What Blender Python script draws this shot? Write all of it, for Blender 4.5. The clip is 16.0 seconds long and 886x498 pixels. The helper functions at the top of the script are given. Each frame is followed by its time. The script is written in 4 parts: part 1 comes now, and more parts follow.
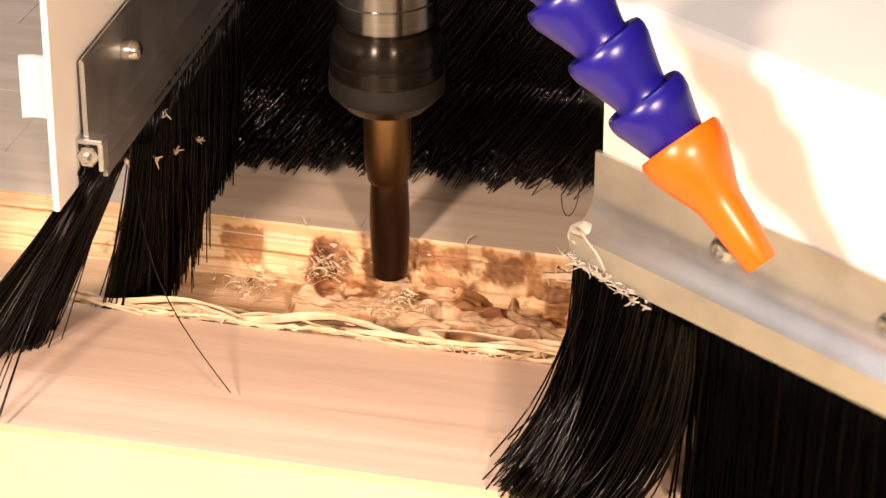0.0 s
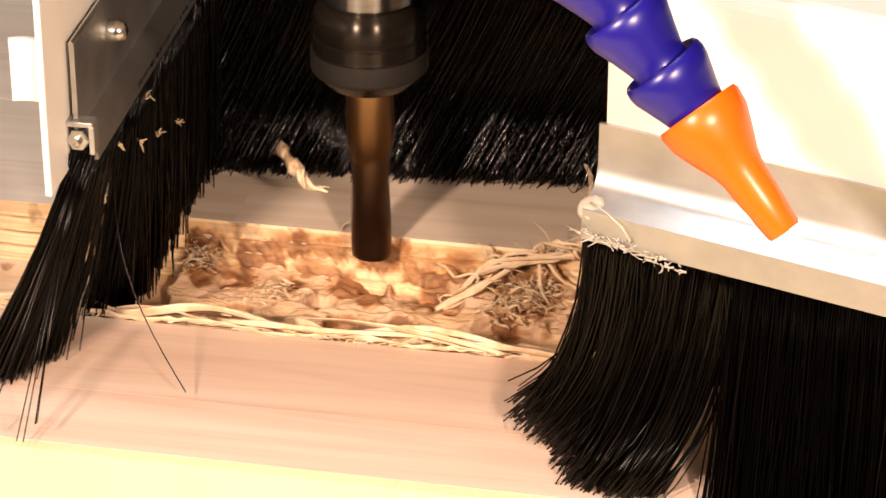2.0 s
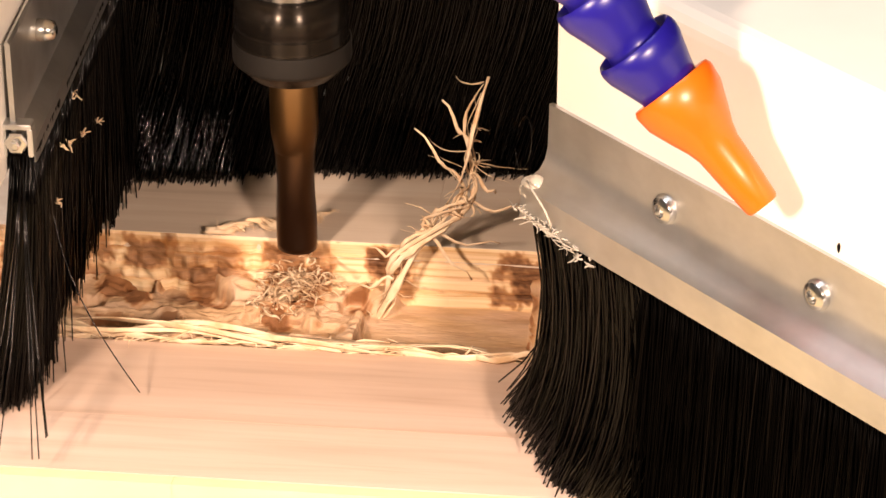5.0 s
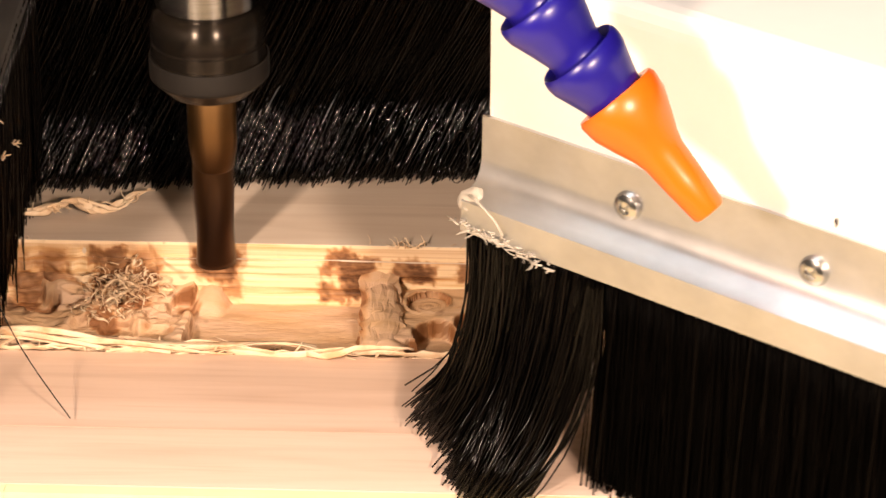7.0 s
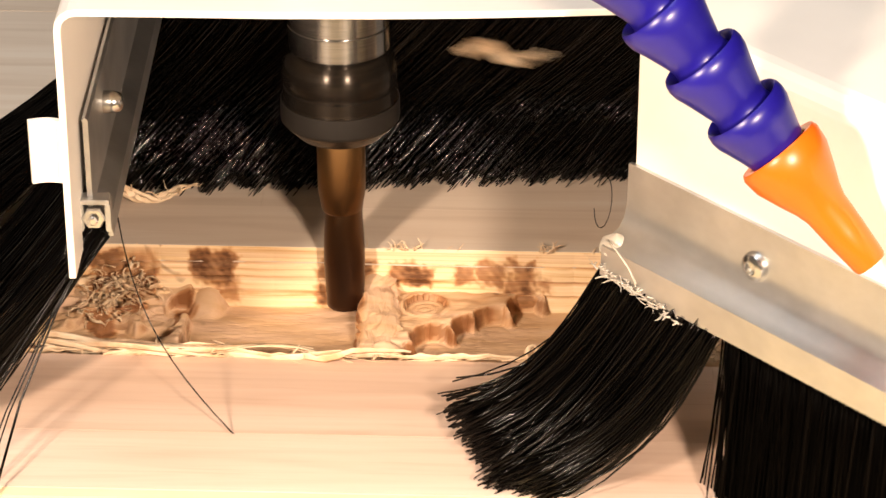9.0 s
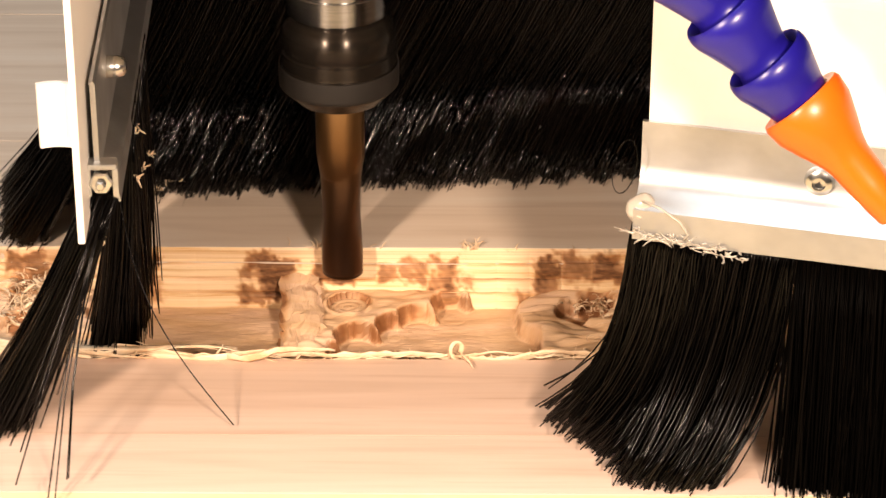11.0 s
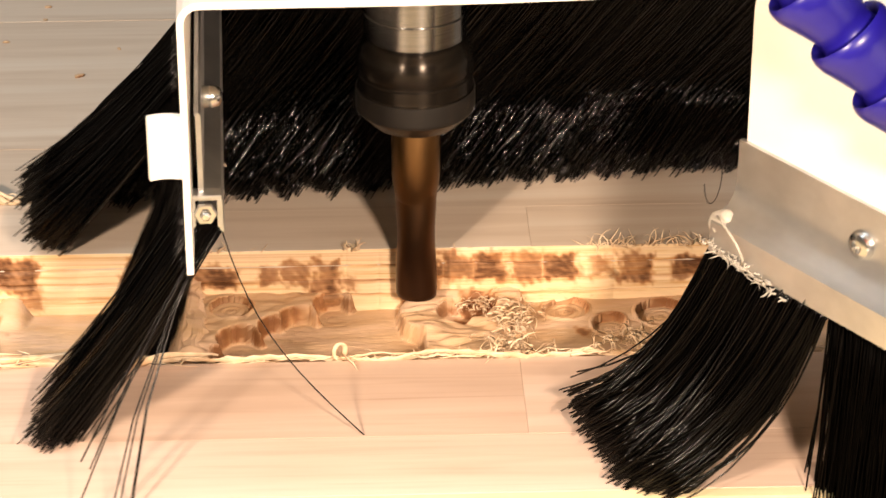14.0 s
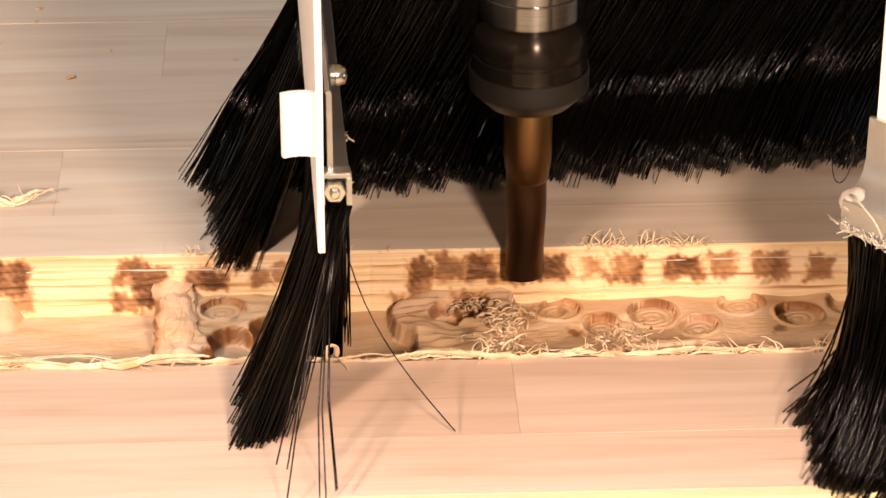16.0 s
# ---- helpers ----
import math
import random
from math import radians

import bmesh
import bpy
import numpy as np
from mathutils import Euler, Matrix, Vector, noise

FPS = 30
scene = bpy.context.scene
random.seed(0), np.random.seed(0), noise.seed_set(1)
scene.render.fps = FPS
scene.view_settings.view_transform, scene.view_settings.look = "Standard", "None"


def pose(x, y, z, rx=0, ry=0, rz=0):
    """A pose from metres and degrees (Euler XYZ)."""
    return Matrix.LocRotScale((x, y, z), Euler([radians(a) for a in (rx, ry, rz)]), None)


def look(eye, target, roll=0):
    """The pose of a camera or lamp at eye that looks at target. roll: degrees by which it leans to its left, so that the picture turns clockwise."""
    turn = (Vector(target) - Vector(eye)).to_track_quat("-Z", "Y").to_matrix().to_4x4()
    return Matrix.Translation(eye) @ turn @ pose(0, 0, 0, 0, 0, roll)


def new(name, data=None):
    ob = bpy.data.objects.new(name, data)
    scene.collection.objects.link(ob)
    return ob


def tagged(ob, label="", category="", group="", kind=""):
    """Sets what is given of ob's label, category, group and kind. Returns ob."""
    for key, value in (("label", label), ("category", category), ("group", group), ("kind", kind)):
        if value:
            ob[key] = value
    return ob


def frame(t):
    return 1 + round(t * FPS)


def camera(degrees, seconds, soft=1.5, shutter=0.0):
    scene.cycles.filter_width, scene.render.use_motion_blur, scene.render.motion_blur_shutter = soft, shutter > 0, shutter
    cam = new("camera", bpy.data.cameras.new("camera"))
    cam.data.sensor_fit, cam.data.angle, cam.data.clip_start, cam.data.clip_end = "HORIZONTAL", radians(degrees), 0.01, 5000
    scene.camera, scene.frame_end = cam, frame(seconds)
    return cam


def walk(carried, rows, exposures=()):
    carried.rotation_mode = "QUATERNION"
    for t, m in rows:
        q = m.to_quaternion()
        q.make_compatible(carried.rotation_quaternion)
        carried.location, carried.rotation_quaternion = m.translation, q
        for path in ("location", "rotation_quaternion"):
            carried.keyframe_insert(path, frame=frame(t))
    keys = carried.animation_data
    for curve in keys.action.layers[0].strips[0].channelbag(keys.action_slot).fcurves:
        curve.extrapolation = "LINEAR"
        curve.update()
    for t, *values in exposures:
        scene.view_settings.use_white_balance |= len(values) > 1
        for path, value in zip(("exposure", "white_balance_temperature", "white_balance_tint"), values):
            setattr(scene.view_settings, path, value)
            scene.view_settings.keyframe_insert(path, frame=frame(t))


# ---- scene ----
# ---------------------------------------------------------------- camera
cam = camera(17.46, 16.0, soft=1.5, shutter=0.5)
EYE = (0.0, -0.6001, 0.3547)
PAN = [(0, 14.253, 27.788), (0.5, 14.079, 27.814), (1, 14.11, 27.816), (1.5, 12.669, 27.995), (2, 11.445, 28.049),
       (2.5, 9.614, 28.124), (3, 9.21, 28.14), (3.5, 8.556, 28.194), (3.7, 8.12, 28.191), (5.8, 4.809, 28.344),
       (6, 4.384, 28.353), (6.5, 4.04, 28.334), (7, 2.303, 28.395), (7.5, 2.377, 28.373), (8, 2.531, 28.353),
       (8.5, 2.476, 28.347), (9, 2.235, 28.346), (9.2, 1.781, 28.36), (11.3, 0.142, 28.405), (11.5, -0.329, 28.412),
       (12, -2.317, 28.446), (12.5, -2.026, 28.408), (13, -1.978, 28.409), (13.5, -2.045, 28.391), (14, -2.191, 28.388),
       (14.5, -2.143, 28.363), (15, -2.148, 28.361), (15.5, -2.14, 28.372), (16, -2.384, 28.364)]
walk(cam, [(t, pose(*EYE, 90 - tilt, 0, turn)) for t, turn, tilt in PAN], exposures=[
    (0, -0.14, 6500, 10), (3.5, -0.10, 6500, 10), (8, -0.01, 6420, 6), (9, 0.07, 6350, 4), (11.5, 0.0, 6400, 6), (13, 0.07, 6350, 3), (14, 0.09, 6350, 3), (14.6, -0.04, 6450, 8), (16, -0.14, 6500, 10)])

# ---------------------------------------------------------------- light
world = bpy.data.worlds.new("world")
scene.world = world
world.use_nodes = True
world.node_tree.nodes["Background"].inputs[0].default_value = (0.9, 0.92, 1.0, 1)
world.node_tree.nodes["Background"].inputs[1].default_value = 0.02


def lamp(name, eye, target, watts, size, color):
    data = bpy.data.lights.new(name, "AREA")
    data.shape, data.size, data.energy, data.color = "DISK", size, watts, color
    ob = new(name, data)
    ob.matrix_world = look(eye, target)
    return ob


lamp("work_lamp_left", (-0.28, -0.49, 0.30), (-0.06, 0.02, 0.0), 5.3, 0.06, (1.0, 0.715, 0.545))
lamp("work_lamp_right", (0.15, -0.51, 0.30), (-0.06, 0.02, 0.0), 5.2, 0.06, (1.0, 0.715, 0.545))
# added wide cool fill from above, unseen; lifts the ambient and the left of the board
lamp("overhead_fill", (-0.35, -0.2, 1.50), (-0.3, -0.1, 0.0), 10.5, 0.9, (0.90, 0.94, 1.0))

# ---------------------------------------------------------------- materials


class Mat:
    """A node material with a principled shader and short ways to add nodes."""

    def __init__(self, name, rough=0.5, metal=0.0, color=(0.5, 0.5, 0.5), spec=0.5):
        self.m = bpy.data.materials.new(name)
        self.m.use_nodes = True
        self.n = self.m.node_tree.nodes
        self.l = self.m.node_tree.links
        self.b = self.n["Principled BSDF"]
        self.b.inputs["Roughness"].default_value = rough
        self.b.inputs["Metallic"].default_value = metal
        self.b.inputs["Base Color"].default_value = (*color, 1)
        self.b.inputs["Specular IOR Level"].default_value = spec

    def coords(self, scale=(1, 1, 1), which="Object"):
        c, m = self.n.new("ShaderNodeTexCoord"), self.n.new("ShaderNodeMapping")
        m.inputs["Scale"].default_value = scale
        self.l.new(c.outputs[which], m.inputs["Vector"])
        return m.outputs["Vector"]

    def noise(self, vec, scale, detail=4.0, rough=0.6, distort=0.0):
        t = self.n.new("ShaderNodeTexNoise")
        t.inputs["Scale"].default_value = scale
        t.inputs["Detail"].default_value = detail
        t.inputs["Roughness"].default_value = rough
        t.inputs["Distortion"].default_value = distort
        self.l.new(vec, t.inputs["Vector"])
        return t.outputs["Fac"]

    def ramp(self, fac, stops):
        r = self.n.new("ShaderNodeValToRGB")
        while len(r.color_ramp.elements) < len(stops):
            r.color_ramp.elements.new(0.5)
        for e, (p, c) in zip(r.color_ramp.elements, stops):
            e.position, e.color = p, (*c, 1)
        self.l.new(fac, r.inputs["Fac"])
        return r.outputs["Color"]

    def mix(self, fac, a, b, mode="MIX"):
        x = self.n.new("ShaderNodeMix")
        x.data_type, x.blend_type = "RGBA", mode
        for s, v in ((x.inputs[0], fac), (x.inputs[6], a), (x.inputs[7], b)):
            if isinstance(v, (int, float)):
                s.default_value = v
            elif isinstance(v, tuple):
                s.default_value = (*v, 1)
            else:
                self.l.new(v, s)
        return x.outputs[2]

    def base(self, socket):
        self.l.new(socket, self.b.inputs["Base Color"])

    def bump(self, fac, strength=0.3, dist=0.0005):
        b = self.n.new("ShaderNodeBump")
        b.inputs["Strength"].default_value = strength
        b.inputs["Distance"].default_value = dist
        self.l.new(fac, b.inputs["Height"])
        self.l.new(b.outputs["Normal"], self.b.inputs["Normal"])

    def random(self):
        return self.n.new("ShaderNodeObjectInfo").outputs["Random"]


def grey(v):
    return (v, v, v)


def pine_material(name, tones, streaks=0.42, lines=0.34):
    m = Mat(name, rough=0.55, spec=0.3)
    grain = m.noise(m.coords((5, 130, 130)), 3.0, 5, 0.6, 0.6)
    rings = m.noise(m.coords((2.2, 34, 34)), 2.2, 3, 0.5, 1.2)
    fine = m.noise(m.coords((30, 900, 900)), 2.0, 3, 0.7)
    c1 = m.ramp(rings, [(0.30, (0.60, 0.465, 0.385)), (0.5, (0.70, 0.565, 0.485)), (0.72, (0.75, 0.635, 0.565))])
    c2 = m.ramp(grain, [(0.30, (0.70, 0.56, 0.45)), (0.45, (0.93, 0.89, 0.85)), (0.7, (1.0, 1.0, 1.0))])
    c = m.mix(lines, c1, c2, "MULTIPLY")
    tone = m.ramp(m.random(), [(0.0, tones[0]), (0.5, tones[1]), (1.0, tones[2])])
    c = m.mix(1.0, c, tone, "MULTIPLY")
    streak = m.noise(m.coords((7, 240, 240)), 1.3, 2, 0.5, 0.3)
    c = m.mix(m.ramp(streak, [(0.66, grey(0)), (0.76, grey(streaks))]), c, (0.42, 0.25, 0.17))
    m.base(c)
    m.bump(fine, 0.12, 0.0003)
    return m.m


def cut_material(name, burn_low, burn_scale, base, sides=False):
    """Freshly milled pine with scorched patches."""
    m = Mat(name, rough=0.6, spec=0.25)
    ribs = m.noise(m.coords((14, 60, 60) if sides else (14, 120, 420)), 2.0, 4, 0.6, 0.5)
    blot = m.noise(m.coords((1, 1, 0.7)), burn_scale, 3, 0.55, 0.4)
    fine = m.noise(m.coords((120, 400, 200 if sides else 700)), 2.0, 3, 0.6)
    soft = 0.55 if sides else 0.0
    c = m.ramp(ribs, [(0.3, tuple(b * (k + (1 - k) * soft) for b, k in zip(base, (0.80, 0.66, 0.50)))), (0.44, base), (0.62, (base[0] * 1.1, base[1] * 1.14, base[2] * 1.3))])
    scorch = m.ramp(blot, [(burn_low, grey(0)), (burn_low + 0.045, grey(0.5)), (burn_low + 0.12, grey(0.95))])
    if not sides:
        lines = m.noise(m.coords((1.2, 3, 330)), 2.0, 2, 0.5, 0.2)
        c = m.mix(m.ramp(lines, [(0.57, grey(0)), (0.66, grey(0.5))]), c, (0.56, 0.33, 0.15))
    c = m.mix(scorch, c, (0.15, 0.052, 0.014))
    spot = m.n.new("ShaderNodeAttribute")
    spot.attribute_name = "scorch"
    grain = m.ramp(m.noise(m.coords((60, 60, 260)), 4.0, 3, 0.6), [(0.3, grey(0.80)), (0.6, grey(1))])
    burnt = m.mix(1.0, spot.outputs["Color"], grain, "MULTIPLY")
    c = m.mix(m.ramp(burnt, [(0.0, grey(0)), (0.45, grey(0.75)), (1.0, grey(0.97))]), c, m.ramp(burnt, [(0.0, (0.62, 0.30, 0.09)), (0.55, (0.29, 0.105, 0.026)), (1.0, (0.085, 0.028, 0.008))]))
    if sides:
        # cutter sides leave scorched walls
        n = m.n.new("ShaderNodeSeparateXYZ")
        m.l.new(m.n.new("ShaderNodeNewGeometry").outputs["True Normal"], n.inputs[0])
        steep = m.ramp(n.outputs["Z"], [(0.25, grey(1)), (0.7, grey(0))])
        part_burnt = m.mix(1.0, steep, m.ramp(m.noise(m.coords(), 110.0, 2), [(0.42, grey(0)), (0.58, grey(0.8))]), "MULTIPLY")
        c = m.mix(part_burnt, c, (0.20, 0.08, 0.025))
    m.base(c)
    m.bump(fine, 0.4, 0.0005)
    return m.m


def fibre_material():
    m = Mat("wood_fibre", rough=0.65, spec=0.2)
    n = m.noise(m.coords((1, 1, 1)), 160.0, 3)
    m.base(m.ramp(n, [(0.3, (0.62, 0.42, 0.24)), (0.5, (0.80, 0.63, 0.43)), (0.75, (0.86, 0.74, 0.56))]))
    return m.m


def metal_material(name, color, rough, streak=(2, 200, 200)):
    m = Mat(name, rough=rough, metal=1.0, color=color)
    n = m.noise(m.coords(streak), 3.0, 4)
    lo, hi = tuple(c * 0.82 for c in color), tuple(min(1, c * 1.08) for c in color)
    m.base(m.ramp(n, [(0.3, lo), (0.7, hi)]))
    r = m.n.new("ShaderNodeMapRange")
    r.inputs["To Min"].default_value, r.inputs["To Max"].default_value = rough * 0.75, rough * 1.3
    m.l.new(m.noise(m.coords(), 60.0, 4), r.inputs["Value"])
    m.l.new(r.outputs[0], m.b.inputs["Roughness"])
    m.bump(n, 0.06, 0.0002)
    return m.m


def plain_material(name, color, rough, spec=0.5, var=0.12, scale=120.0, metal=0.0, sss=0.0):
    m = Mat(name, rough=rough, spec=spec, metal=metal)
    n = m.noise(m.coords(), scale, 4)
    m.base(m.ramp(n, [(0.3, tuple(c * (1 - var) for c in color)), (0.7, tuple(min(1, c * (1 + var)) for c in color))]))
    m.b.inputs["Subsurface Weight"].default_value = sss
    m.b.inputs["Subsurface Radius"].default_value = (0.002, 0.002, 0.002)
    m.bump(m.noise(m.coords(), scale * 6, 3), 0.05, 0.0002)
    return m.m


def bristle_material(name, rough, spec):
    m = Mat(name, rough=rough, spec=spec)
    n = m.n.new("ShaderNodeNewGeometry").outputs["Random Per Island"]
    m.base(m.ramp(n, [(0.0, (0.0006, 0.0005, 0.0004)), (0.8, (0.0014, 0.0011, 0.0009)), (1.0, (0.006, 0.0045, 0.0033))]))
    return m.m


PINE = pine_material("pine", ((0.93, 0.88, 0.82), (1, 0.97, 0.93), (1.0, 0.94, 0.86)))
# the same pine for the rear planks, their cooler, greyer light mixed into the colour
COOL_LIT_PINE = pine_material("cool_lit_pine", ((0.93, 0.98, 0.93), (0.98, 1.04, 1.00), (0.95, 0.99, 0.92)), 0.22, 0.20)
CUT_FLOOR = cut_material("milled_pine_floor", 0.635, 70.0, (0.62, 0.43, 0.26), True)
CUT_WALL = cut_material("milled_pine_wall", 0.62, 85.0, (0.84, 0.65, 0.39))
FIBRE = fibre_material()
YELLOW = plain_material("yellow_pine", (0.82, 0.69, 0.43), 0.6, 0.3, 0.06, 40)
ALU = metal_material("brushed_aluminium", (0.63, 0.64, 0.64), 0.40, (14, 22, 22))
COLLAR = plain_material("dull_black_steel", (0.011, 0.0095, 0.008), 0.6, 0.3, 0.25, 200)


def turned_material(name, color, rough, metal):
    """Metal turned on a lathe: fine rings that draw the light out along the axis."""
    m = Mat(name, rough=rough, metal=metal)
    rings = m.noise(m.coords((40, 40, 2600)), 1.0, 3)
    m.base(m.ramp(rings, [(0.3, tuple(c * 0.75 for c in color)), (0.7, tuple(c * 1.1 for c in color))]))
    t = m.n.new("ShaderNodeTangent")
    t.direction_type, t.axis = "RADIAL", "Z"
    m.l.new(t.outputs[0], m.b.inputs["Tangent"])
    m.b.inputs["Anisotropic"].default_value = 0.85
    m.b.inputs["Anisotropic Rotation"].default_value = 0.25
    m.bump(rings, 0.03, 0.0001)
    return m.m


STEEL = turned_material("ground_steel", (0.33, 0.33, 0.33), 0.24, 1.0)
NUT_BLACK = turned_material("black_oxide_steel", (0.030, 0.025, 0.020), 0.26, 0.75)


def heat_tinted():
    """Tool steel browned by heat, darker towards the cutting end."""
    m = Mat("scorched_tool_steel", rough=0.42, metal=1.0)
    z = m.n.new("ShaderNodeSeparateXYZ")
    m.l.new(m.coords((1, 1, 25)), z.inputs[0])
    tint = m.ramp(z.outputs["Z"], [(0.0, (0.075, 0.042, 0.026)), (0.32, (0.115, 0.066, 0.034)), (0.60, (0.215, 0.120, 0.046)), (1.0, (0.27, 0.155, 0.062))])
    m.base(m.mix(0.35, tint, m.ramp(m.noise(m.coords((30, 30, 30)), 3.0, 4), [(0.3, grey(0.6)), (0.7, grey(1.0))]), "MULTIPLY"))
    m.bump(m.noise(m.coords((300, 300, 20)), 3.0, 3), 0.05, 0.0002)
    return m.m


CARBIDE = heat_tinted()
ZINC = metal_material("zinc_plated_steel", (0.66, 0.66, 0.64), 0.22, (40, 40, 40))
WHITE = plain_material("white_plastic_sheet", (0.80, 0.775, 0.73), 0.38, 0.45, 0.03, 30)
BLUE = plain_material("blue_plastic", (0.010, 0.006, 0.19), 0.32, 0.5, 0.10, 60)
ORANGE = plain_material("orange_plastic", (0.80, 0.125, 0.004), 0.33, 0.5, 0.05, 60)
BRISTLE = bristle_material("black_nylon", 0.24, 0.20)
TUFT = bristle_material("worn_black_nylon", 0.17, 0.22)
GLOSSY_BRISTLE = bristle_material("glossy_black_nylon", 0.10, 0.42)
DULL_BRISTLE = bristle_material("dull_black_nylon", 0.45, 0.02)
BACKING = plain_material("black_rubber", (0.003, 0.0025, 0.0025), 0.8, 0.1, 0.2, 80)
GLUE = plain_material("hot_melt_glue", (0.46, 0.43, 0.37), 0.2, 0.5, 0.08, 300, sss=0.4)
TABLE = plain_material("spoilboard", (0.62, 0.52, 0.33), 0.75, 0.2, 0.1, 40)
PAINT = plain_material("workshop_paint", (0.45, 0.43, 0.40), 0.8, 0.2, 0.05, 3)

# ---------------------------------------------------------------- mesh tools


def mesh_of(name, bm, material, smooth=False):
    me = bpy.data.meshes.new(name)
    bm.to_mesh(me)
    bm.free()
    me.materials.append(material)
    if smooth:
        me.polygons.foreach_set("use_smooth", [True] * len(me.polygons))
    return me


def part(name, bm, material, parent=None, label="", smooth=False, at=None):
    ob = new(name, mesh_of(name, bm, material, smooth))
    ob.parent = parent
    if at is not None:
        ob.matrix_basis = at
    if label:
        tagged(ob, label)
    return ob


def sharp(ob, degrees=35):
    ob.data.set_sharp_from_angle(angle=radians(degrees))
    return ob


def thing(name, label, category, group="", kind=""):
    return tagged(new(name), label, category, group, kind)


def box(bm, lo, hi, bevel=0.0):
    c = [(a + b) / 2 for a, b in zip(lo, hi)]
    s = [b - a for a, b in zip(lo, hi)]
    r = bmesh.ops.create_cube(bm, size=1, matrix=Matrix.Translation(c) @ Matrix.Diagonal((*s, 1)))
    if bevel:
        edges = {e for v in r["verts"] for e in v.link_edges}
        bmesh.ops.bevel(bm, geom=list(edges), offset=bevel, segments=2, affect="EDGES")


def lathe(bm, profile, n=40, m=Matrix.Identity(4), cap=True):
    """Turns a profile of (radius, height) about the z axis."""
    rings = []
    for r, z in profile:
        rings.append([bm.verts.new(m @ Vector((r * math.cos(2 * math.pi * k / n), r * math.sin(2 * math.pi * k / n), z))) for k in range(n)])
    for a, b in zip(rings, rings[1:]):
        for k in range(n):
            bm.faces.new((a[k], a[(k + 1) % n], b[(k + 1) % n], b[k]))
    if cap:
        bm.faces.new(list(reversed(rings[0])))
        bm.faces.new(rings[-1])


def extrude_profile(bm, profile, axis_from, axis_to, along):
    """A closed profile of (u, z) pushed along x or y."""
    put = (lambda u, z, s: (s, u, z)) if along == "x" else (lambda u, z, s: (u, s, z))
    a = [bm.verts.new(put(u, z, axis_from)) for u, z in profile]
    b = [bm.verts.new(put(u, z, axis_to)) for u, z in profile]
    n = len(profile)
    for k in range(n):
        bm.faces.new((a[k], a[(k + 1) % n], b[(k + 1) % n], b[k]))
    bm.faces.new(list(reversed(a)))
    bm.faces.new(b)
    bmesh.ops.recalc_face_normals(bm, faces=bm.faces)


def band(line, thick):
    """A closed profile round an open line of (u, z), given a thickness."""
    out, back = [], []
    for i, p in enumerate(line):
        a, b = Vector(line[max(i - 1, 0)]), Vector(line[min(i + 1, len(line) - 1)])
        d = (b - a).normalized()
        n = Vector((-d.y, d.x)) * thick / 2
        out.append(tuple(Vector(p) + n))
        back.append(tuple(Vector(p) - n))
    return out + back[::-1]


class Tubes:
    """Many thin tubes in one mesh."""

    def __init__(self):
        self.v, self.f = [], []

    def add(self, pts, radii, sides=3, flat=1.0, spin=0.0, tilt=0.0, twist=0.0):
        first = len(self.v)
        n = len(pts)
        for i, p in enumerate(pts):
            p = Vector(p)
            d = (Vector(pts[min(i + 1, n - 1)]) - Vector(pts[max(i - 1, 0)])).normalized()
            side = d.cross(Vector((0.3, 0.9, 0.31))).normalized()
            up = d.cross(side)
            if tilt or twist:
                q = tilt + twist * i / (n - 1)
                side, up = side * math.cos(q) + up * math.sin(q), up * math.cos(q) - side * math.sin(q)
            for k in range(sides):
                a = 2 * math.pi * k / sides + spin
                self.v.append(tuple(p + side * (radii[i] * math.cos(a)) + up * (radii[i] * flat * math.sin(a))))
        for i in range(n - 1):
            for k in range(sides):
                a, b = first + i * sides + k, first + i * sides + (k + 1) % sides
                self.f.append((a, b, b + sides, a + sides))
        self.f.append(tuple(first + k for k in range(sides))[::-1])
        self.f.append(tuple(first + (n - 1) * sides + k for k in range(sides)))

    def obj(self, name, material, parent=None, label="", at=None, smooth=True):
        me = bpy.data.meshes.new(name)
        me.from_pydata(self.v, [], self.f)
        me.materials.append(material)
        if smooth:
            me.polygons.foreach_set("use_smooth", [True] * len(me.polygons))
        ob = new(name, me)
        ob.parent = parent
        if at is not None:
            ob.matrix_basis = at
        if label:
            tagged(ob, label)
        return ob


# ---------------------------------------------------------------- room and table


def room():
    bm = bmesh.new()
    box(bm, (-2.6, -2.6, -0.96), (2.6, 2.6, -0.9))
    tagged(part("floor", bm, PAINT), "grey painted concrete workshop floor", "floor", kind="structure")
    for name, lo, hi in (("wall_north", (-2.6, 2.6, -0.9), (2.6, 2.7, 1.7)), ("wall_south", (-2.6, -2.7, -0.9), (2.6, -2.6, 1.7)),
                         ("wall_east", (2.6, -2.6, -0.9), (2.7, 2.6, 1.7)), ("wall_west", (-2.7, -2.6, -0.9), (-2.6, 2.6, 1.7))):
        bm = bmesh.new()
        box(bm, lo, hi)
        tagged(part(name, bm, PAINT), "plain grey workshop wall", "wall", kind="structure")
    bm = bmesh.new()
    box(bm, (-2.6, -2.6, 1.7), (2.6, 2.6, 1.8))
    tagged(part("ceiling", bm, PAINT), "plain grey workshop ceiling", "ceiling", kind="structure")
    table = thing("machine_table", "pale wooden machine table under the milled board", "table")
    bm = bmesh.new()
    box(bm, (-0.8, -0.32, -0.085), (0.8, 0.7, -0.045), 0.002)
    part("tabletop", bm, TABLE, table)
    for x in (-0.72, 0.72):
        for y in (-0.26, 0.62):
            bm = bmesh.new()
            box(bm, (x - 0.04, y - 0.04, -0.9), (x + 0.04, y + 0.04, -0.085), 0.003)
            part("leg", bm, ALU, table)


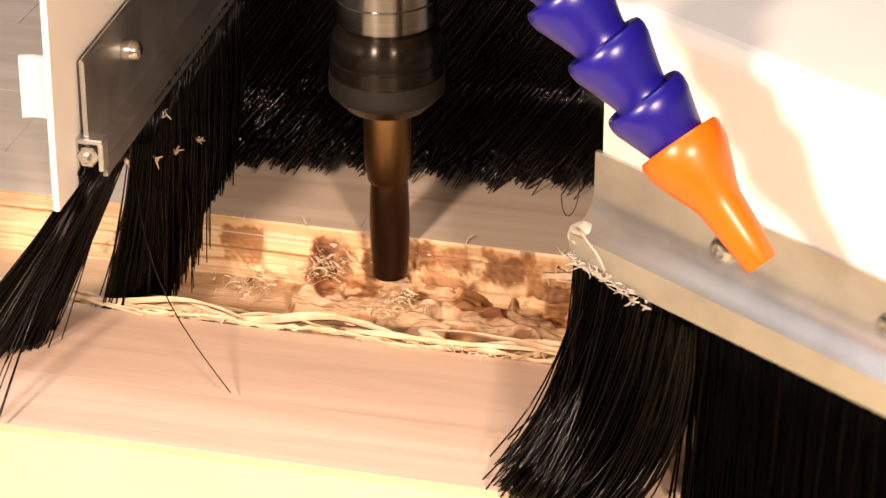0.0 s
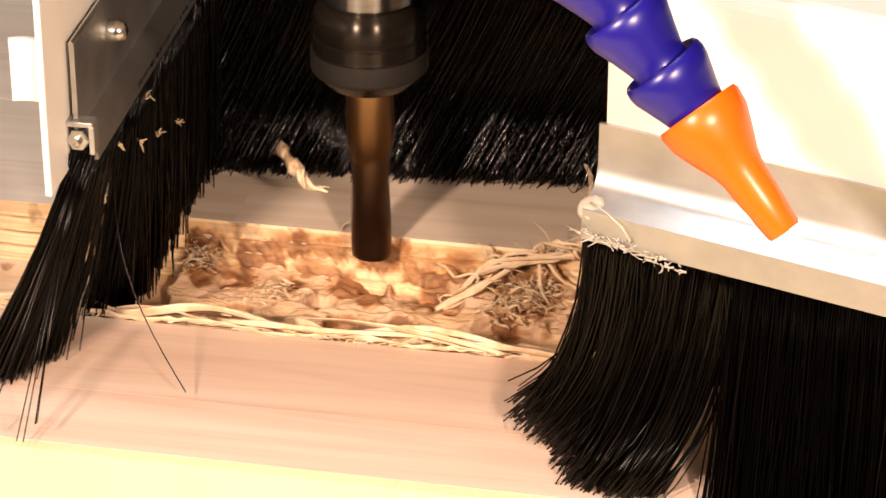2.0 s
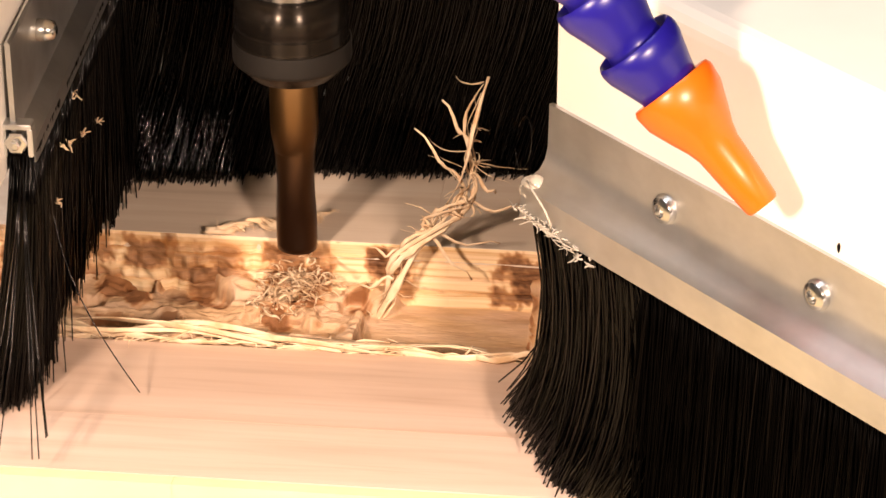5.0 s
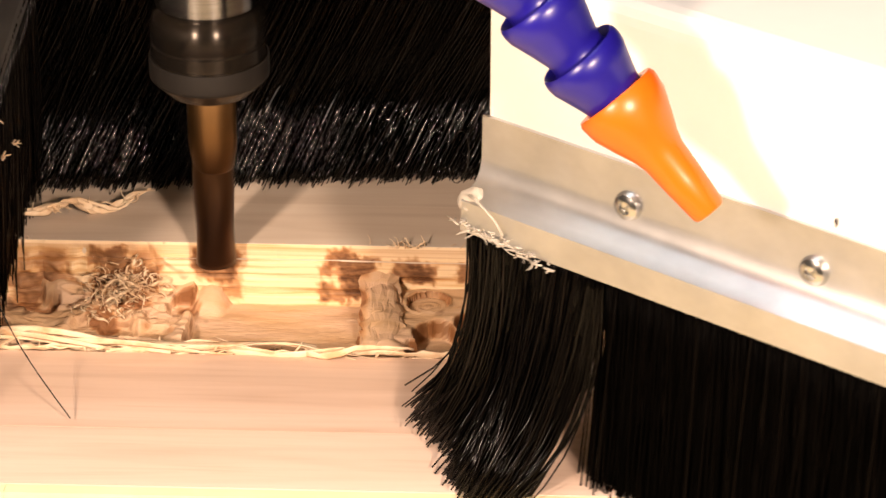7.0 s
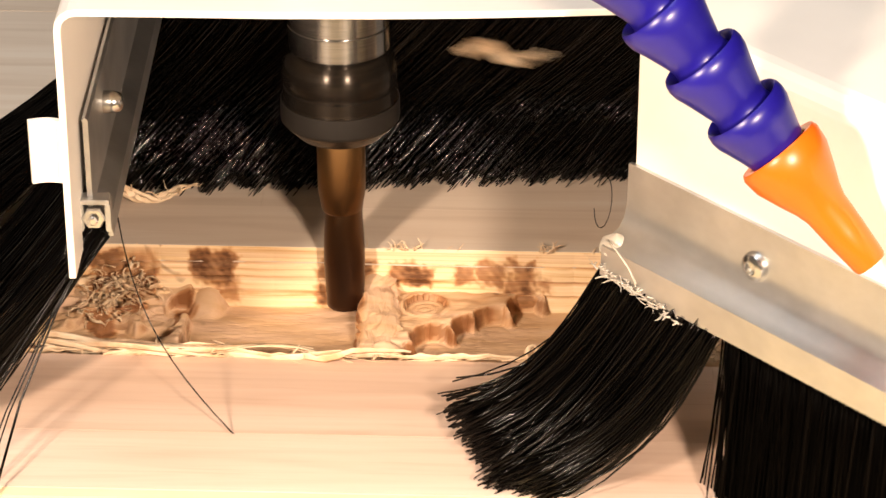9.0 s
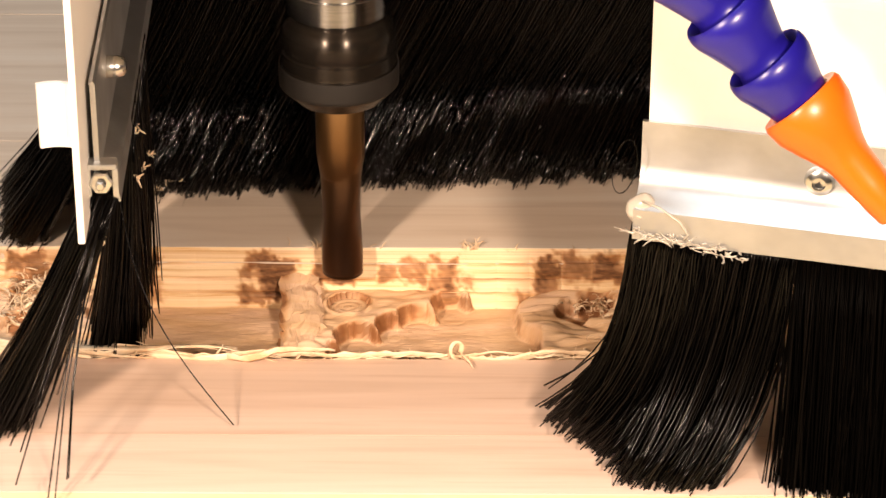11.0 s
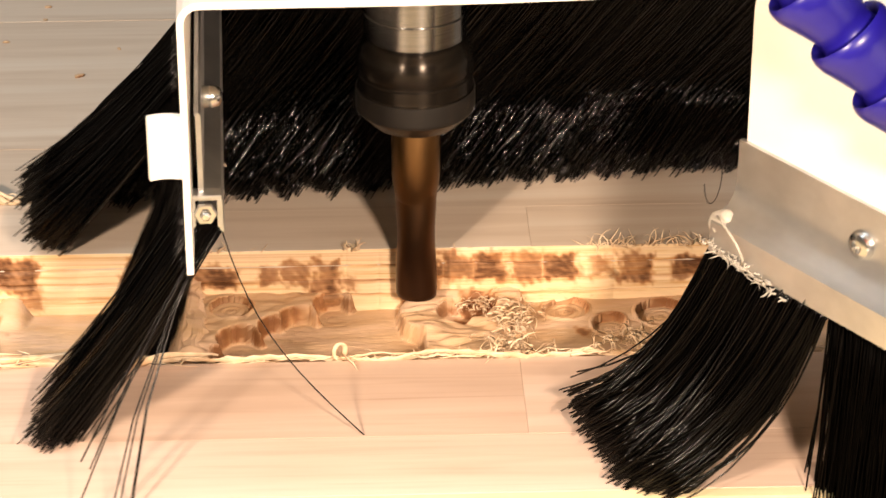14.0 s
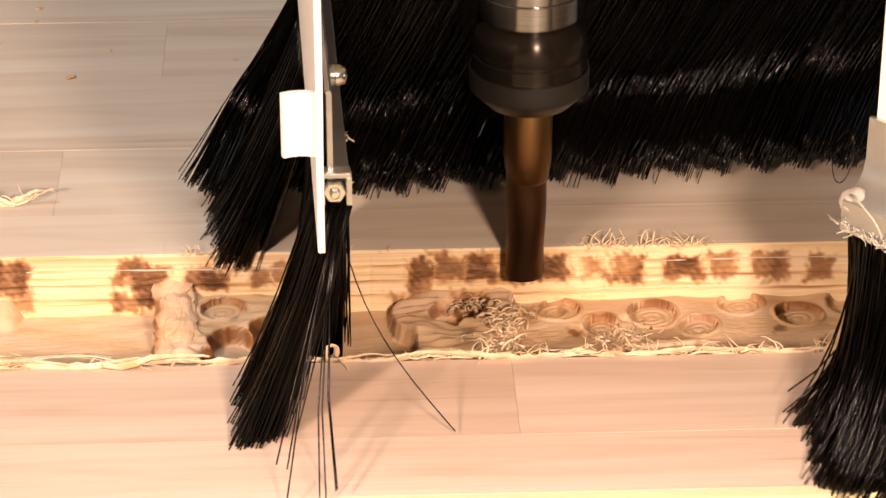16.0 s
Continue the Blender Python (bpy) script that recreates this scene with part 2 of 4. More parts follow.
# ---------------------------------------------------------------- the board with its trench
G0, G1, FRONT, THICK = 0.0, 0.0564, -0.0589, 0.045


# where the cutter dwelt and burnt the wall, in millimetres: place along the trench,
# upper and lower depth, half width, and how strongly
DWELL = [(-222, 3, 12, 5, 0.6), (-199, 3, 19, 3, 1.0), (-182, 5, 16, 6, 0.8), (-172, 1, 8, 2, 0.8), (-164, 2, 8, 5, 0.6), (-150, 2, 9, 5, 0.75), (-138.7, 3, 12, 4, 0.5), (-133, 9, 18, 5, 0.8), (-128, 3, 13, 4, 0.7),
         (-113, 2, 12, 4, 0.8), (-104, 7, 16, 4, 0.8), (-90, 14, 19, 4, 0.6), (-85.6, 2, 10, 5, 0.95), (-82, 10, 15, 3, 0.5), (-52.8, 2, 6, 2.6, 0.8), (-55.5, 6.8, 8.4, 2, 0.7), (-55.3, 11, 16, 2.5, 0.9), (-49, 3.5, 14, 4.6, 1.0),
         (-33.7, 5, 10, 4.6, 0.9), (-19, 5, 9, 2, 0.65), (-12.4, 4, 10, 2.8, 0.8), (-5, 3, 11, 3, 0.95), (-5.5, 12, 17, 3, 0.7), (1, 8, 12, 1, 0.5), (17, 13, 17, 3, 0.8), (21.7, 4, 18, 2.6, 1.0), (29, 2, 8, 3.6, 0.75),
         (37.5, 2, 9, 3.6, 0.9), (34, 12, 18, 4, 0.85), (46.7, 2, 9, 3.4, 0.7), (55.6, 3, 9, 4, 0.9), (66, 4, 8, 2, 0.5), (75.5, 3, 10, 4, 0.9), (90, 4, 10, 4.5, 0.95), (100.6, 3, 9, 3, 0.7), (113, 3, 10, 4, 0.8), (126, 4, 10, 3, 0.7)]
# depths at which one pass ended and the next began
PASSES = (0.0047, 0.0090, 0.0128)
# round bites at the front of the half-cleared shelf, with a burnt face: x, y, radius
BITES = [(-0.0270, 0.0335, 0.0056), (-0.0180, 0.0395, 0.0043), (-0.0118, 0.0432, 0.0052), (-0.0035, 0.0505, 0.0048)]
# burnt hollows in the trench bed: x, y, radius
HOLLOWS = [(-0.1345, 0.052, 0.0042), (-0.1300, 0.048, 0.0034), (-0.109, 0.050, 0.0075), (-0.113, 0.040, 0.005), (-0.156, 0.050, 0.0075), (-0.150, 0.044, 0.005), (-0.172, 0.049, 0.005), (-0.187, 0.050, 0.006), (-0.199, 0.050, 0.005), (0.034, 0.0515, 0.0055), (0.029, 0.046, 0.0035), (0.0605, 0.038, 0.0030), (-0.0925, 0.050, 0.0035)]
# round pockets of single plunges: x, y, radius
POCKETS = [(-0.0300, 0.0480, 0.0056), (0.0565, 0.0490, 0.0060), (0.0675, 0.0420, 0.0046), (0.0810, 0.0465, 0.0064), (0.0925, 0.0400, 0.0050), (0.1045, 0.0505, 0.0058), (0.1190, 0.0450, 0.0062)]


def soft_noise(X, Y, rough, seed, count=10):
    """Sum of waves about -1 to 1, of the given spatial roughness per metre."""
    r = np.random.RandomState(seed)
    out = np.zeros_like(X)
    for _ in range(count):
        a, k = r.uniform(0, 6.28), rough * r.uniform(0.5, 1.6)
        out += np.sin(X * k * math.cos(a) + Y * k * math.sin(a) + r.uniform(0, 6.28))
    return out / count ** 0.5


def burn(me, values):
    a = me.attributes.new("scorch", "FLOAT", "POINT")
    a.data.foreach_set("value", values.ravel())


def wall_scorch(X, D):
    """Burnt patches where the cutter dwelt and thin brown lines where passes meet; D is the depth."""
    wob = 0.0008 * soft_noise(X, D, 700, 3) + 0.0005 * soft_noise(X, D, 2200, 4)
    mottle = 0.80 + 0.20 * soft_noise(X, D * 0.6, 700, 5) + 0.09 * soft_noise(X, D, 2600, 6, 24)
    streak = 0.96 + 0.08 * np.sin(D * 2900 + 2 * np.sin(X * 60))
    out = np.zeros_like(X)
    for place, top, low, half, strong in DWELL:
        side = (half / 1000 - np.abs(X + wob - place / 1000)) / 0.0021
        ends = np.minimum(D + wob - top / 1000, low / 1000 - D + wob) / 0.0018
        out = np.maximum(out, np.clip(np.minimum(side, ends) + 0.85, 0, 1) ** 1.2 * strong * np.clip(0.2 + mottle * streak, 0.35, 1.1))
    for k, z in enumerate(PASSES):
        w = np.clip(1 - np.abs(D - z + 0.00015 * np.sin(X * 70 + k)) / 0.00045, 0, 1)
        out = np.maximum(out, w * np.clip(0.34 + 0.30 * soft_noise(X, D * 0, 160, 10 + k), 0, 0.7))
    # scorched rough stretch that the cutter had not yet cleaned
    left = np.clip((-0.098 - X) / 0.006, 0, 1) * np.clip((X + 0.205) / 0.006, 0, 1) * np.clip(D / 0.004, 0, 1)
    out = np.maximum(out, left * np.clip(0.22 + 0.42 * soft_noise(X, D, 420, 7), 0, 0.7))
    return np.clip(out, 0, 1)


def bed_scorch(X, Y, H):
    """Burnt hollows, the rims of the pockets and the faces that the cutter's side has rubbed."""
    wob = 0.0005 * np.sin(X * 1300 + Y * 900) + 0.0004 * np.sin(X * 2700 - Y * 2100)
    out = np.zeros_like(X)
    for cx, cy, r in HOLLOWS:
        d = np.hypot(X - cx, (Y - cy) * 1.1) + wob
        out = np.maximum(out, 0.75 * np.clip((r - d) / 0.0022, 0, 1))
    for cx, cy, r in POCKETS:
        d = np.hypot(X - cx, Y - cy)
        rim = np.clip(1 - np.abs(d - r) / 0.0009, 0, 1) * np.clip(0.35 + (Y - cy) / r * 0.5 + (X - cx) / r * 0.45, 0, 1)
        out = np.maximum(out, rim * np.clip(0.6 + 0.4 * soft_noise(X, Y, 600, 41), 0.1, 0.85))
    gx, gy = np.gradient(H, X[:, 0], Y[0])
    steep = np.clip((np.hypot(gx, gy) - 1.2) / 1.6, 0, 1) * (Y > 0.02)
    rubbed = np.clip(0.25 + 0.55 * soft_noise(X, Y, 330, 9), 0, 0.85)
    rubbed *= np.where(X < -0.09, 1.0, 0.35)
    for cx, cy, r in BITES:
        face = np.clip(0.55 - (X - cx) / 0.0045, 0, 0.8) * np.clip(0.75 + 0.35 * soft_noise(X, Y, 1500, 17), 0, 1)
        near = np.hypot(X - cx, Y - cy) < r + 0.0018
        rubbed = np.where(near, face, rubbed)
    return np.maximum(out, steep * rubbed)


def board():
    b = thing("pine_board", "pale glued-up pine board with a rough milled trench", "wooden board")
    rng = random.Random(4)
    rows = [(FRONT, -0.0345, [-0.29, 0.19]), (-0.0345, G0, [-0.33, 0.0415, 0.33]), (G1, 0.079, [-0.19, 0.048, 0.30]), (0.079, 0.118, [-0.30, -0.075, 0.20]),
            (0.118, 0.165, [-0.21, 0.09]), (0.165, 0.205, [-0.33, -0.05, 0.25]), (0.205, 0.25, [-0.15, 0.15]), (0.25, 0.30, [-0.25, 0.05]), (0.30, 0.36, [-0.1, 0.3])]
    for y0, y1, cuts in rows:
        xs = [-0.6, *cuts, 0.6]
        for x0, x1 in zip(xs, xs[1:]):
            bm = bmesh.new()
            box(bm, (-(x1 - x0) / 2 + 2e-5, -(y1 - y0) / 2 + 2e-5, -THICK), ((x1 - x0) / 2 - 2e-5, (y1 - y0) / 2 - 2e-5, 0), 0.00006)
            part("plank", bm, COOL_LIT_PINE if y0 > 0.05 else PINE, b, at=Matrix.Translation(((x0 + x1) / 2, (y0 + y1) / 2, rng.uniform(-0.0001, 0.0001))))
    for x0, x1 in ((-0.6, -0.12), (-0.12, 0.17), (0.17, 0.6)):
        bm = bmesh.new()
        box(bm, (-(x1 - x0) / 2, -0.0018, -THICK), ((x1 - x0) / 2, 0.0018, 0), 0.0002)
        part("edge_strip", bm, YELLOW, b, "bright yellow pine edge strip", at=Matrix.Translation(((x0 + x1) / 2, FRONT - 0.00185, -0.0002)))
    # trench bed: overlapping plunges of a flat-ended cutter
    step = 0.0005
    xs = np.arange(-0.36, 0.24, step)
    ys = np.linspace(G0, G1, 108)
    X, Y = np.meshgrid(xs, ys, indexing="ij")
    rs = np.random.RandomState(7)
    R = 0.0058
    DEEP = -0.0172
    # what the first shallow passes left: torn ground, higher towards the near edge
    H = np.interp(Y, (0.0, 0.012, 0.026, 0.040, G1), (-0.006, -0.009, -0.0125, -0.0135, -0.0120)) + 0.0010 * soft_noise(X, Y, 330, 1) + 0.0006 * soft_noise(X, Y * 2.5, 700, 2)
    # half-cleared shelf right of the ridge, and the pocketed stretch beyond
    shelf = (X > -0.038) & (Y > 0.030 + np.clip((X + 0.030) * 0.75, 0, 0.03)) & (X < 0.002)
    H = np.where(shelf, -0.0118 + 0.00025 * soft_noise(X, Y * 2, 900, 21), H)
    H = np.where(X > 0.046, np.minimum(H, -0.0150 + 0.0006 * soft_noise(X, Y, 260, 22)), H)

    def plunge(cx, cy, depth, r=R):
        d = np.hypot(X - cx, Y - cy)
        H[...] = np.where(d < r, np.minimum(H, depth + 0.00012 * np.sin(d * 2600)), H)

    # single plunges that left fins and lumps between them
    for _ in range(150):
        cx, cy = rs.choice((rs.uniform(-0.36, -0.098), rs.uniform(-0.215, -0.098), rs.uniform(0.120, 0.24))), rs.uniform(0.020, 0.0525)
        plunge(cx, cy, rs.choice((-0.0122, -0.0140, -0.0155, DEEP)), rs.uniform(0.0036, R))
    for cx, cy in ((-0.1345, 0.0515), (-0.1300, 0.0475), (-0.0935, 0.0495), (0.034, 0.0500), (0.028, 0.0470)):
        plunge(cx, cy, DEEP, 0.0042)
    # cleared to full depth
    clean = DEEP + 0.00022 * soft_noise(X, Y * 3, 260, 23)
    H = np.where((X < -0.2035 + 0.0015 * np.sin(Y * 420)) & (Y > 0.0012), np.minimum(H, clean), H)
    H = np.where((X > -0.0905) & (X < -0.0465) & (Y > 0.0012), np.minimum(H, clean), H)
    H = np.where((X > -0.012) & (X < 0.0165 + 0.0035 * np.cos((Y - 0.030) * 190) + 0.0010 * soft_noise(X, Y, 500, 24)) & (Y > 0.0012) & ~shelf, np.minimum(H, clean), H)
    H = np.where((X > -0.034) & (X < 0.0) & (Y > 0.0012) & ~shelf, np.minimum(H, clean), H)
    for cx, cy, r in BITES:
        plunge(cx, cy, DEEP, r)
    # a smooth lump left against the back wall
    d = np.hypot((X + 0.0868) / 0.0056, (Y - 0.0575) / 0.0100) + 0.05 * soft_noise(X, Y, 700, 26)
    H = np.maximum(H, np.where(d < 1, -0.0112 - 0.0060 * d ** 2.2, -1))
    # torn crest left standing behind the near edge, tapered at its ends
    grain = 0.0010 * soft_noise(X, Y * 0, 90, 8) + 0.0005 * np.sin(Y * 2400 + 3 * np.sin(X * 40)) + 0.0003 * np.sin(Y * 5200 + 5 * np.sin(X * 27))
    for x0, x1, ends in ((-0.30, -0.069, 0.022), (0.011, 0.052, 0.010), (0.056, 0.104, 0.014)):
        inside = np.clip(np.minimum(X - x0, x1 - X) / ends, 0, 1)
        crest = -0.0036 + grain - 0.010 * (1 - inside) ** 1.5 - 90.0 * (Y - 0.0105) ** 2
        H = np.where((Y > 0.0052) & (Y < 0.0175) & (inside > 0), np.maximum(H, crest), H)
    # hollow under the torn lip
    H = np.where((Y > 0.0006) & (Y < 0.0046), np.minimum(H, -0.0125), H)
    # tearing rounds the edges off
    for _ in range(3):
        P = np.pad(H, 1, mode="edge")
        H = 0.5 * H + 0.125 * (P[:-2, 1:-1] + P[2:, 1:-1] + P[1:-1, :-2] + P[1:-1, 2:])
    # crisp round pockets, each with a thin raised rim
    for cx, cy, r in POCKETS:
        d = np.hypot(X - cx, Y - cy)
        low = H[(d < 0.004)].mean() - 0.0012
        floor = low + 0.00012 * np.sin(d * 3200) + 0.07 * (X - cx) - 0.05 * (Y - cy)
        H = np.where(d < r - 0.0003, floor, H + 0.0005 * np.clip(1 - np.abs(d - r - 0.0003) / 0.0008, 0, 1))
    rough = np.where((X < -0.096) & (X > -0.204), 1.0, 0.25)
    H += rough * (0.00016 * soft_noise(X, Y * 3, 900, 12) + 0.00010 * soft_noise(X, Y * 3, 2400, 13, 20))
    nx, ny = X.shape
    v = np.stack([X, Y, H], -1).reshape(-1, 3)
    i = np.arange(nx * ny).reshape(nx, ny)
    f = np.stack([i[:-1, :-1], i[1:, :-1], i[1:, 1:], i[:-1, 1:]], -1).reshape(-1, 4)
    me = bpy.data.meshes.new("trench_bed")
    me.from_pydata(v.tolist(), [], f.tolist())
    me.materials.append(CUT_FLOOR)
    burn(me, bed_scorch(X, Y, H))
    ob = new("trench_bed", me)
    ob.parent = b
    tagged(ob, "rough milled trench bed with cutter circles and scorched patches")
    # back wall: shallow scallops and ribs left by the passes
    zs = np.linspace(0.0, -0.0225, 72)
    xs = np.arange(-0.36, 0.24, 0.0006)
    X2, Z2 = np.meshgrid(xs, zs, indexing="ij")
    bite = np.abs(np.sin(xs * 330 + 2.2 * np.sin(xs * 21))) ** 0.5 * 0.0005 * (0.55 + 0.45 * np.sin(xs * 37))
    # each pass stands a little proud of the one above, with a score line between
    ribs = np.zeros_like(X2)
    for k, z in enumerate(PASSES):
        e = -Z2 - z + 0.00015 * np.sin(X2 * 70 + k)
        ribs += 0.00045 * np.clip(e / 0.0005, 0, 1) - 0.0005 * np.clip(1 - np.abs(e) / 0.0004, 0, 1)
    ribs += 0.00012 * np.sin(X2 * 420 + 40 * Z2) * (Z2 < -0.0047)
    # uncleaned stretch: uneven bites that leave fins
    raw = np.clip((-0.098 - X2) / 0.004, 0, 1) * np.clip((X2 + 0.203) / 0.004, 0, 1) * np.clip(-Z2 / 0.005, 0, 1)
    ribs += raw * (0.0011 * np.abs(soft_noise(X2, Z2 * 0.4, 420, 31)) + 0.0005 * soft_noise(X2, Z2, 1300, 32))
    Y2 = G1 - 0.0001 - bite[:, None] * np.clip(-Z2 / 0.004, 0, 1) - ribs
    nx, nz = X2.shape
    v = np.stack([X2, Y2, Z2], -1).reshape(-1, 3)
    i = np.arange(nx * nz).reshape(nx, nz)
    f = np.stack([i[:-1, :-1], i[:-1, 1:], i[1:, 1:], i[1:, :-1]], -1).reshape(-1, 4)
    me = bpy.data.meshes.new("trench_wall")
    me.from_pydata(v.tolist(), [], f.tolist())
    me.materials.append(CUT_WALL)
    burn(me, wall_scorch(X2, -Z2))
    ob = new("trench_wall", me)
    ob.parent = b
    tagged(ob, "ribbed back wall of the trench with brown scorch marks")
    fibres(b)
    return b


def curl(rng, start, length, heading, rise, bend, n=7, droop=0.0, wob=0.25):
    """A wavy line of points."""
    p = Vector(start)
    h, e = heading, rise
    pts = [tuple(p)]
    for _ in range(n - 1):
        p = p + Vector((math.cos(h) * math.cos(e), math.sin(h) * math.cos(e), math.sin(e))) * (length / (n - 1))
        h += bend + rng.uniform(-wob, wob)
        e += droop + rng.uniform(-wob, wob) * 0.7
        pts.append(tuple(p))
    return pts


def taper(n, r, tip=0.3):
    return [r * (1 - (1 - tip) * (i / (n - 1)) ** 2) for i in range(n)]


def fibres(b):
    rng = random.Random(11)
    lip = Tubes()
    # torn lip along the near edge: short slivers, then wide ribbons on top
    x = -0.36
    while x < 0.24:
        n = 8
        length = rng.uniform(0.006, 0.016)
        y, z = rng.uniform(0.0001, 0.0014), rng.uniform(-0.0009, 0.0004)
        pts = [(x + length * k / (n - 1), y + rng.uniform(-0.0005, 0.0005), z + 0.0010 * math.sin(3.14 * k / (n - 1)) * rng.uniform(0.2, 1.2)) for k in range(n)]
        lip.add(pts, [r * rng.uniform(0.4, 1.5) for r in taper(n, rng.uniform(0.00025, 0.0006), 0.2)], 5, 0.25, rng.uniform(0, 3))
        x += rng.uniform(0.005, 0.010)
    x = -0.36
    while x < 0.24:
        big = x < -0.045
        n = 16
        length = rng.uniform(0.016, 0.046) if big else rng.uniform(0.008, 0.018)
        y, z, ph = rng.uniform(0.0008, 0.0050 if big else 0.0022), rng.uniform(-0.0010, 0.0010), rng.uniform(0, 6.28)
        amp = 0.0026 if big else 0.0010
        slope = rng.uniform(-0.10, 0.08)
        pts = []
        for k in range(n):
            u = k / (n - 1)
            pts.append((x + u * length, y + amp * math.sin(ph + 4.2 * u) + slope * u * length, z + amp * 0.8 * math.sin(3.14 * u) * (0.6 + 0.4 * math.sin(ph + 8 * u)) + rng.uniform(-0.0002, 0.0002)))
        wide = rng.uniform(0.0007, 0.0017) if big else rng.uniform(0.0004, 0.0010)
        lip.add(pts, [r * rng.uniform(0.75, 1.2) for r in taper(n, wide, 0.25)], 6, 0.10, 0.0, rng.uniform(-0.3, 1.2), rng.uniform(-1.6, 1.6))
        x += rng.uniform(0.017, 0.030) if big else rng.uniform(0.011, 0.020)
    # the lip itself: a thin torn band that bends over the trench
    n = 300
    pts = [(-0.36 + 0.6 * k / (n - 1), 0.0012 + 0.0009 * math.sin(k * 0.37) + rng.uniform(-0.0004, 0.0004), 0.0001 + 0.0005 * math.sin(k * 0.23 + 1) + rng.uniform(-0.0002, 0.0002)) for k in range(n)]
    lip.add(pts, [rng.uniform(0.0007, 0.0016) for _ in range(n)], 6, 0.16, 0.0)
    for _ in range(520):
        x = rng.uniform(-0.36, 0.24)
        if x < 0.03 and rng.random() < 0.65:
            continue
        n = 6
        pts = curl(rng, (x, rng.uniform(0.0, 0.003), -0.0005), rng.uniform(0.002, 0.007), rng.uniform(-0.6, 3.6), rng.uniform(0.1, 1.2), rng.uniform(-0.5, 0.5), n, -0.25, 0.5)
        lip.add(pts, taper(n, rng.uniform(0.00012, 0.00035)), 4, 0.4, rng.uniform(0, 3))
    # a curl standing on the lip
    pts = [(-0.0017 + 0.0016 * math.sin(a) * (0.5 + a / 9), 0.0015 - 0.0006 * a, 0.0004 + 0.0030 * (1 - math.cos(a * 0.9)) * (1 - a / 14)) for a in [k * 0.42 for k in range(15)]]
    lip.add(pts, taper(15, 0.0008, 0.5), 6, 0.3)
    lip.add([(-0.0012, 0.001, 0.001), (0.0, -0.001, 0.0012), (0.0014, -0.003, 0.0008), (0.0022, -0.005, 0.0003)], [0.0007, 0.0006, 0.0005, 0.0002], 5, 0.3)
    # long strips peeled from the lip
    for x0, length, y0, rise in ((-0.205, 0.05, 0.004, 0.002), (-0.178, 0.06, 0.003, 0.0025), (-0.160, 0.055, 0.005, 0.003), (-0.150, 0.06, 0.004, 0.002), (-0.125, 0.05, 0.002, 0.0025),
                                 (-0.115, 0.06, 0.004, 0.002), (-0.09, 0.045, 0.002, 0.0015), (-0.25, 0.05, 0.004, 0.002), (-0.29, 0.06, 0.003, 0.002), (-0.066, 0.03, 0.002, 0.001)):
        n = 14
        ph = rng.uniform(0, 6)
        pts = [(x0 + length * k / (n - 1), y0 + 0.0022 * math.sin(ph + 5 * k / (n - 1)) - 0.003 * k / (n - 1), 0.0004 + rise * math.sin(3.14 * k / (n - 1)) + 0.0005 * math.sin(ph * 2 + 9 * k / n)) for k in range(n)]
        lip.add(pts, [r * rng.uniform(0.75, 1.2) for r in taper(n, rng.uniform(0.0008, 0.0018), 0.3)], 6, 0.10, 0.0, rng.uniform(-0.3, 1.0), rng.uniform(-1.5, 1.5))
    lip.obj("torn_lip", FIBRE, b, "torn pale wood fibres along the trench edge")["kind"] = "stuff"
    far = Tubes()
    for _ in range(210):
        x = rng.choice((rng.uniform(-0.36, 0.24), rng.gauss(0.069, 0.003), rng.gauss(0.083, 0.007), rng.gauss(0.092, 0.002), rng.gauss(-0.036, 0.004), rng.gauss(0.0015, 0.0012)))
        n = 5
        tall = 0.006 if x > 0.03 else 0.004
        pts = curl(rng, (x, G1 + rng.uniform(-0.0006, 0.0008), -0.0003), rng.uniform(0.001, tall), rng.uniform(0, 6.28), rng.uniform(0.3, 1.4), rng.uniform(-0.5, 0.5), n, -0.2, 0.5)
        far.add(pts, taper(n, rng.uniform(0.0001, 0.0003)), 4, 0.4, rng.uniform(0, 3))
    far.obj("torn_fringe", FIBRE, b, "short frayed splinters along the far trench edge")["kind"] = "stuff"
    # frayed wads and curls on the trench bed
    for cx, cy, cz, count, size in ((-0.1080, 0.050, -0.011, 110, 0.0095), (-0.1130, 0.044, -0.0135, 60, 0.008), (0.0430, 0.040, -0.0125, 120, 0.0065), (0.0340, 0.050, -0.0145, 50, 0.006), (-0.174, 0.040, -0.012, 45, 0.007),
                                    (-0.197, 0.050, -0.010, 60, 0.008), (0.040, 0.012, -0.004, 60, 0.008), (0.070, 0.012, -0.004, 60, 0.008), (-0.215, 0.04, -0.012, 40, 0.009)):
        wad = Tubes()
        for _ in range(int(1.5 * count)):
            n = 7
            s = (cx + rng.gauss(0, size * 0.45), cy + rng.gauss(0, size * 0.35), cz + abs(rng.gauss(0, size * 0.25)))
            pts = curl(rng, s, rng.uniform(0.25, 0.8) * size, rng.uniform(0, 6.28), rng.uniform(-0.2, 0.9), rng.uniform(-0.9, 0.9), n, -0.2, 0.4)
            wad.add(pts, [r * rng.uniform(0.6, 1.3) for r in taper(n, rng.choice((0.0001, 0.00014, 0.00022, 0.0005)))], 4, 0.15, 0.0, rng.uniform(0, 3), rng.uniform(-2, 2))
        wad.obj("fibre_wad", FIBRE, b, "frayed wad of wood fibre in the trench")
    # the uncut ridge that spans the trench, sloping from the back wall to a torn front
    bm = bmesh.new()
    box(bm, (-0.0060, -0.017, 0.0), (0.0060, 0.0183, 1.0))
    bmesh.ops.subdivide_edges(bm, edges=bm.edges, cuts=13, use_grid_fill=True)
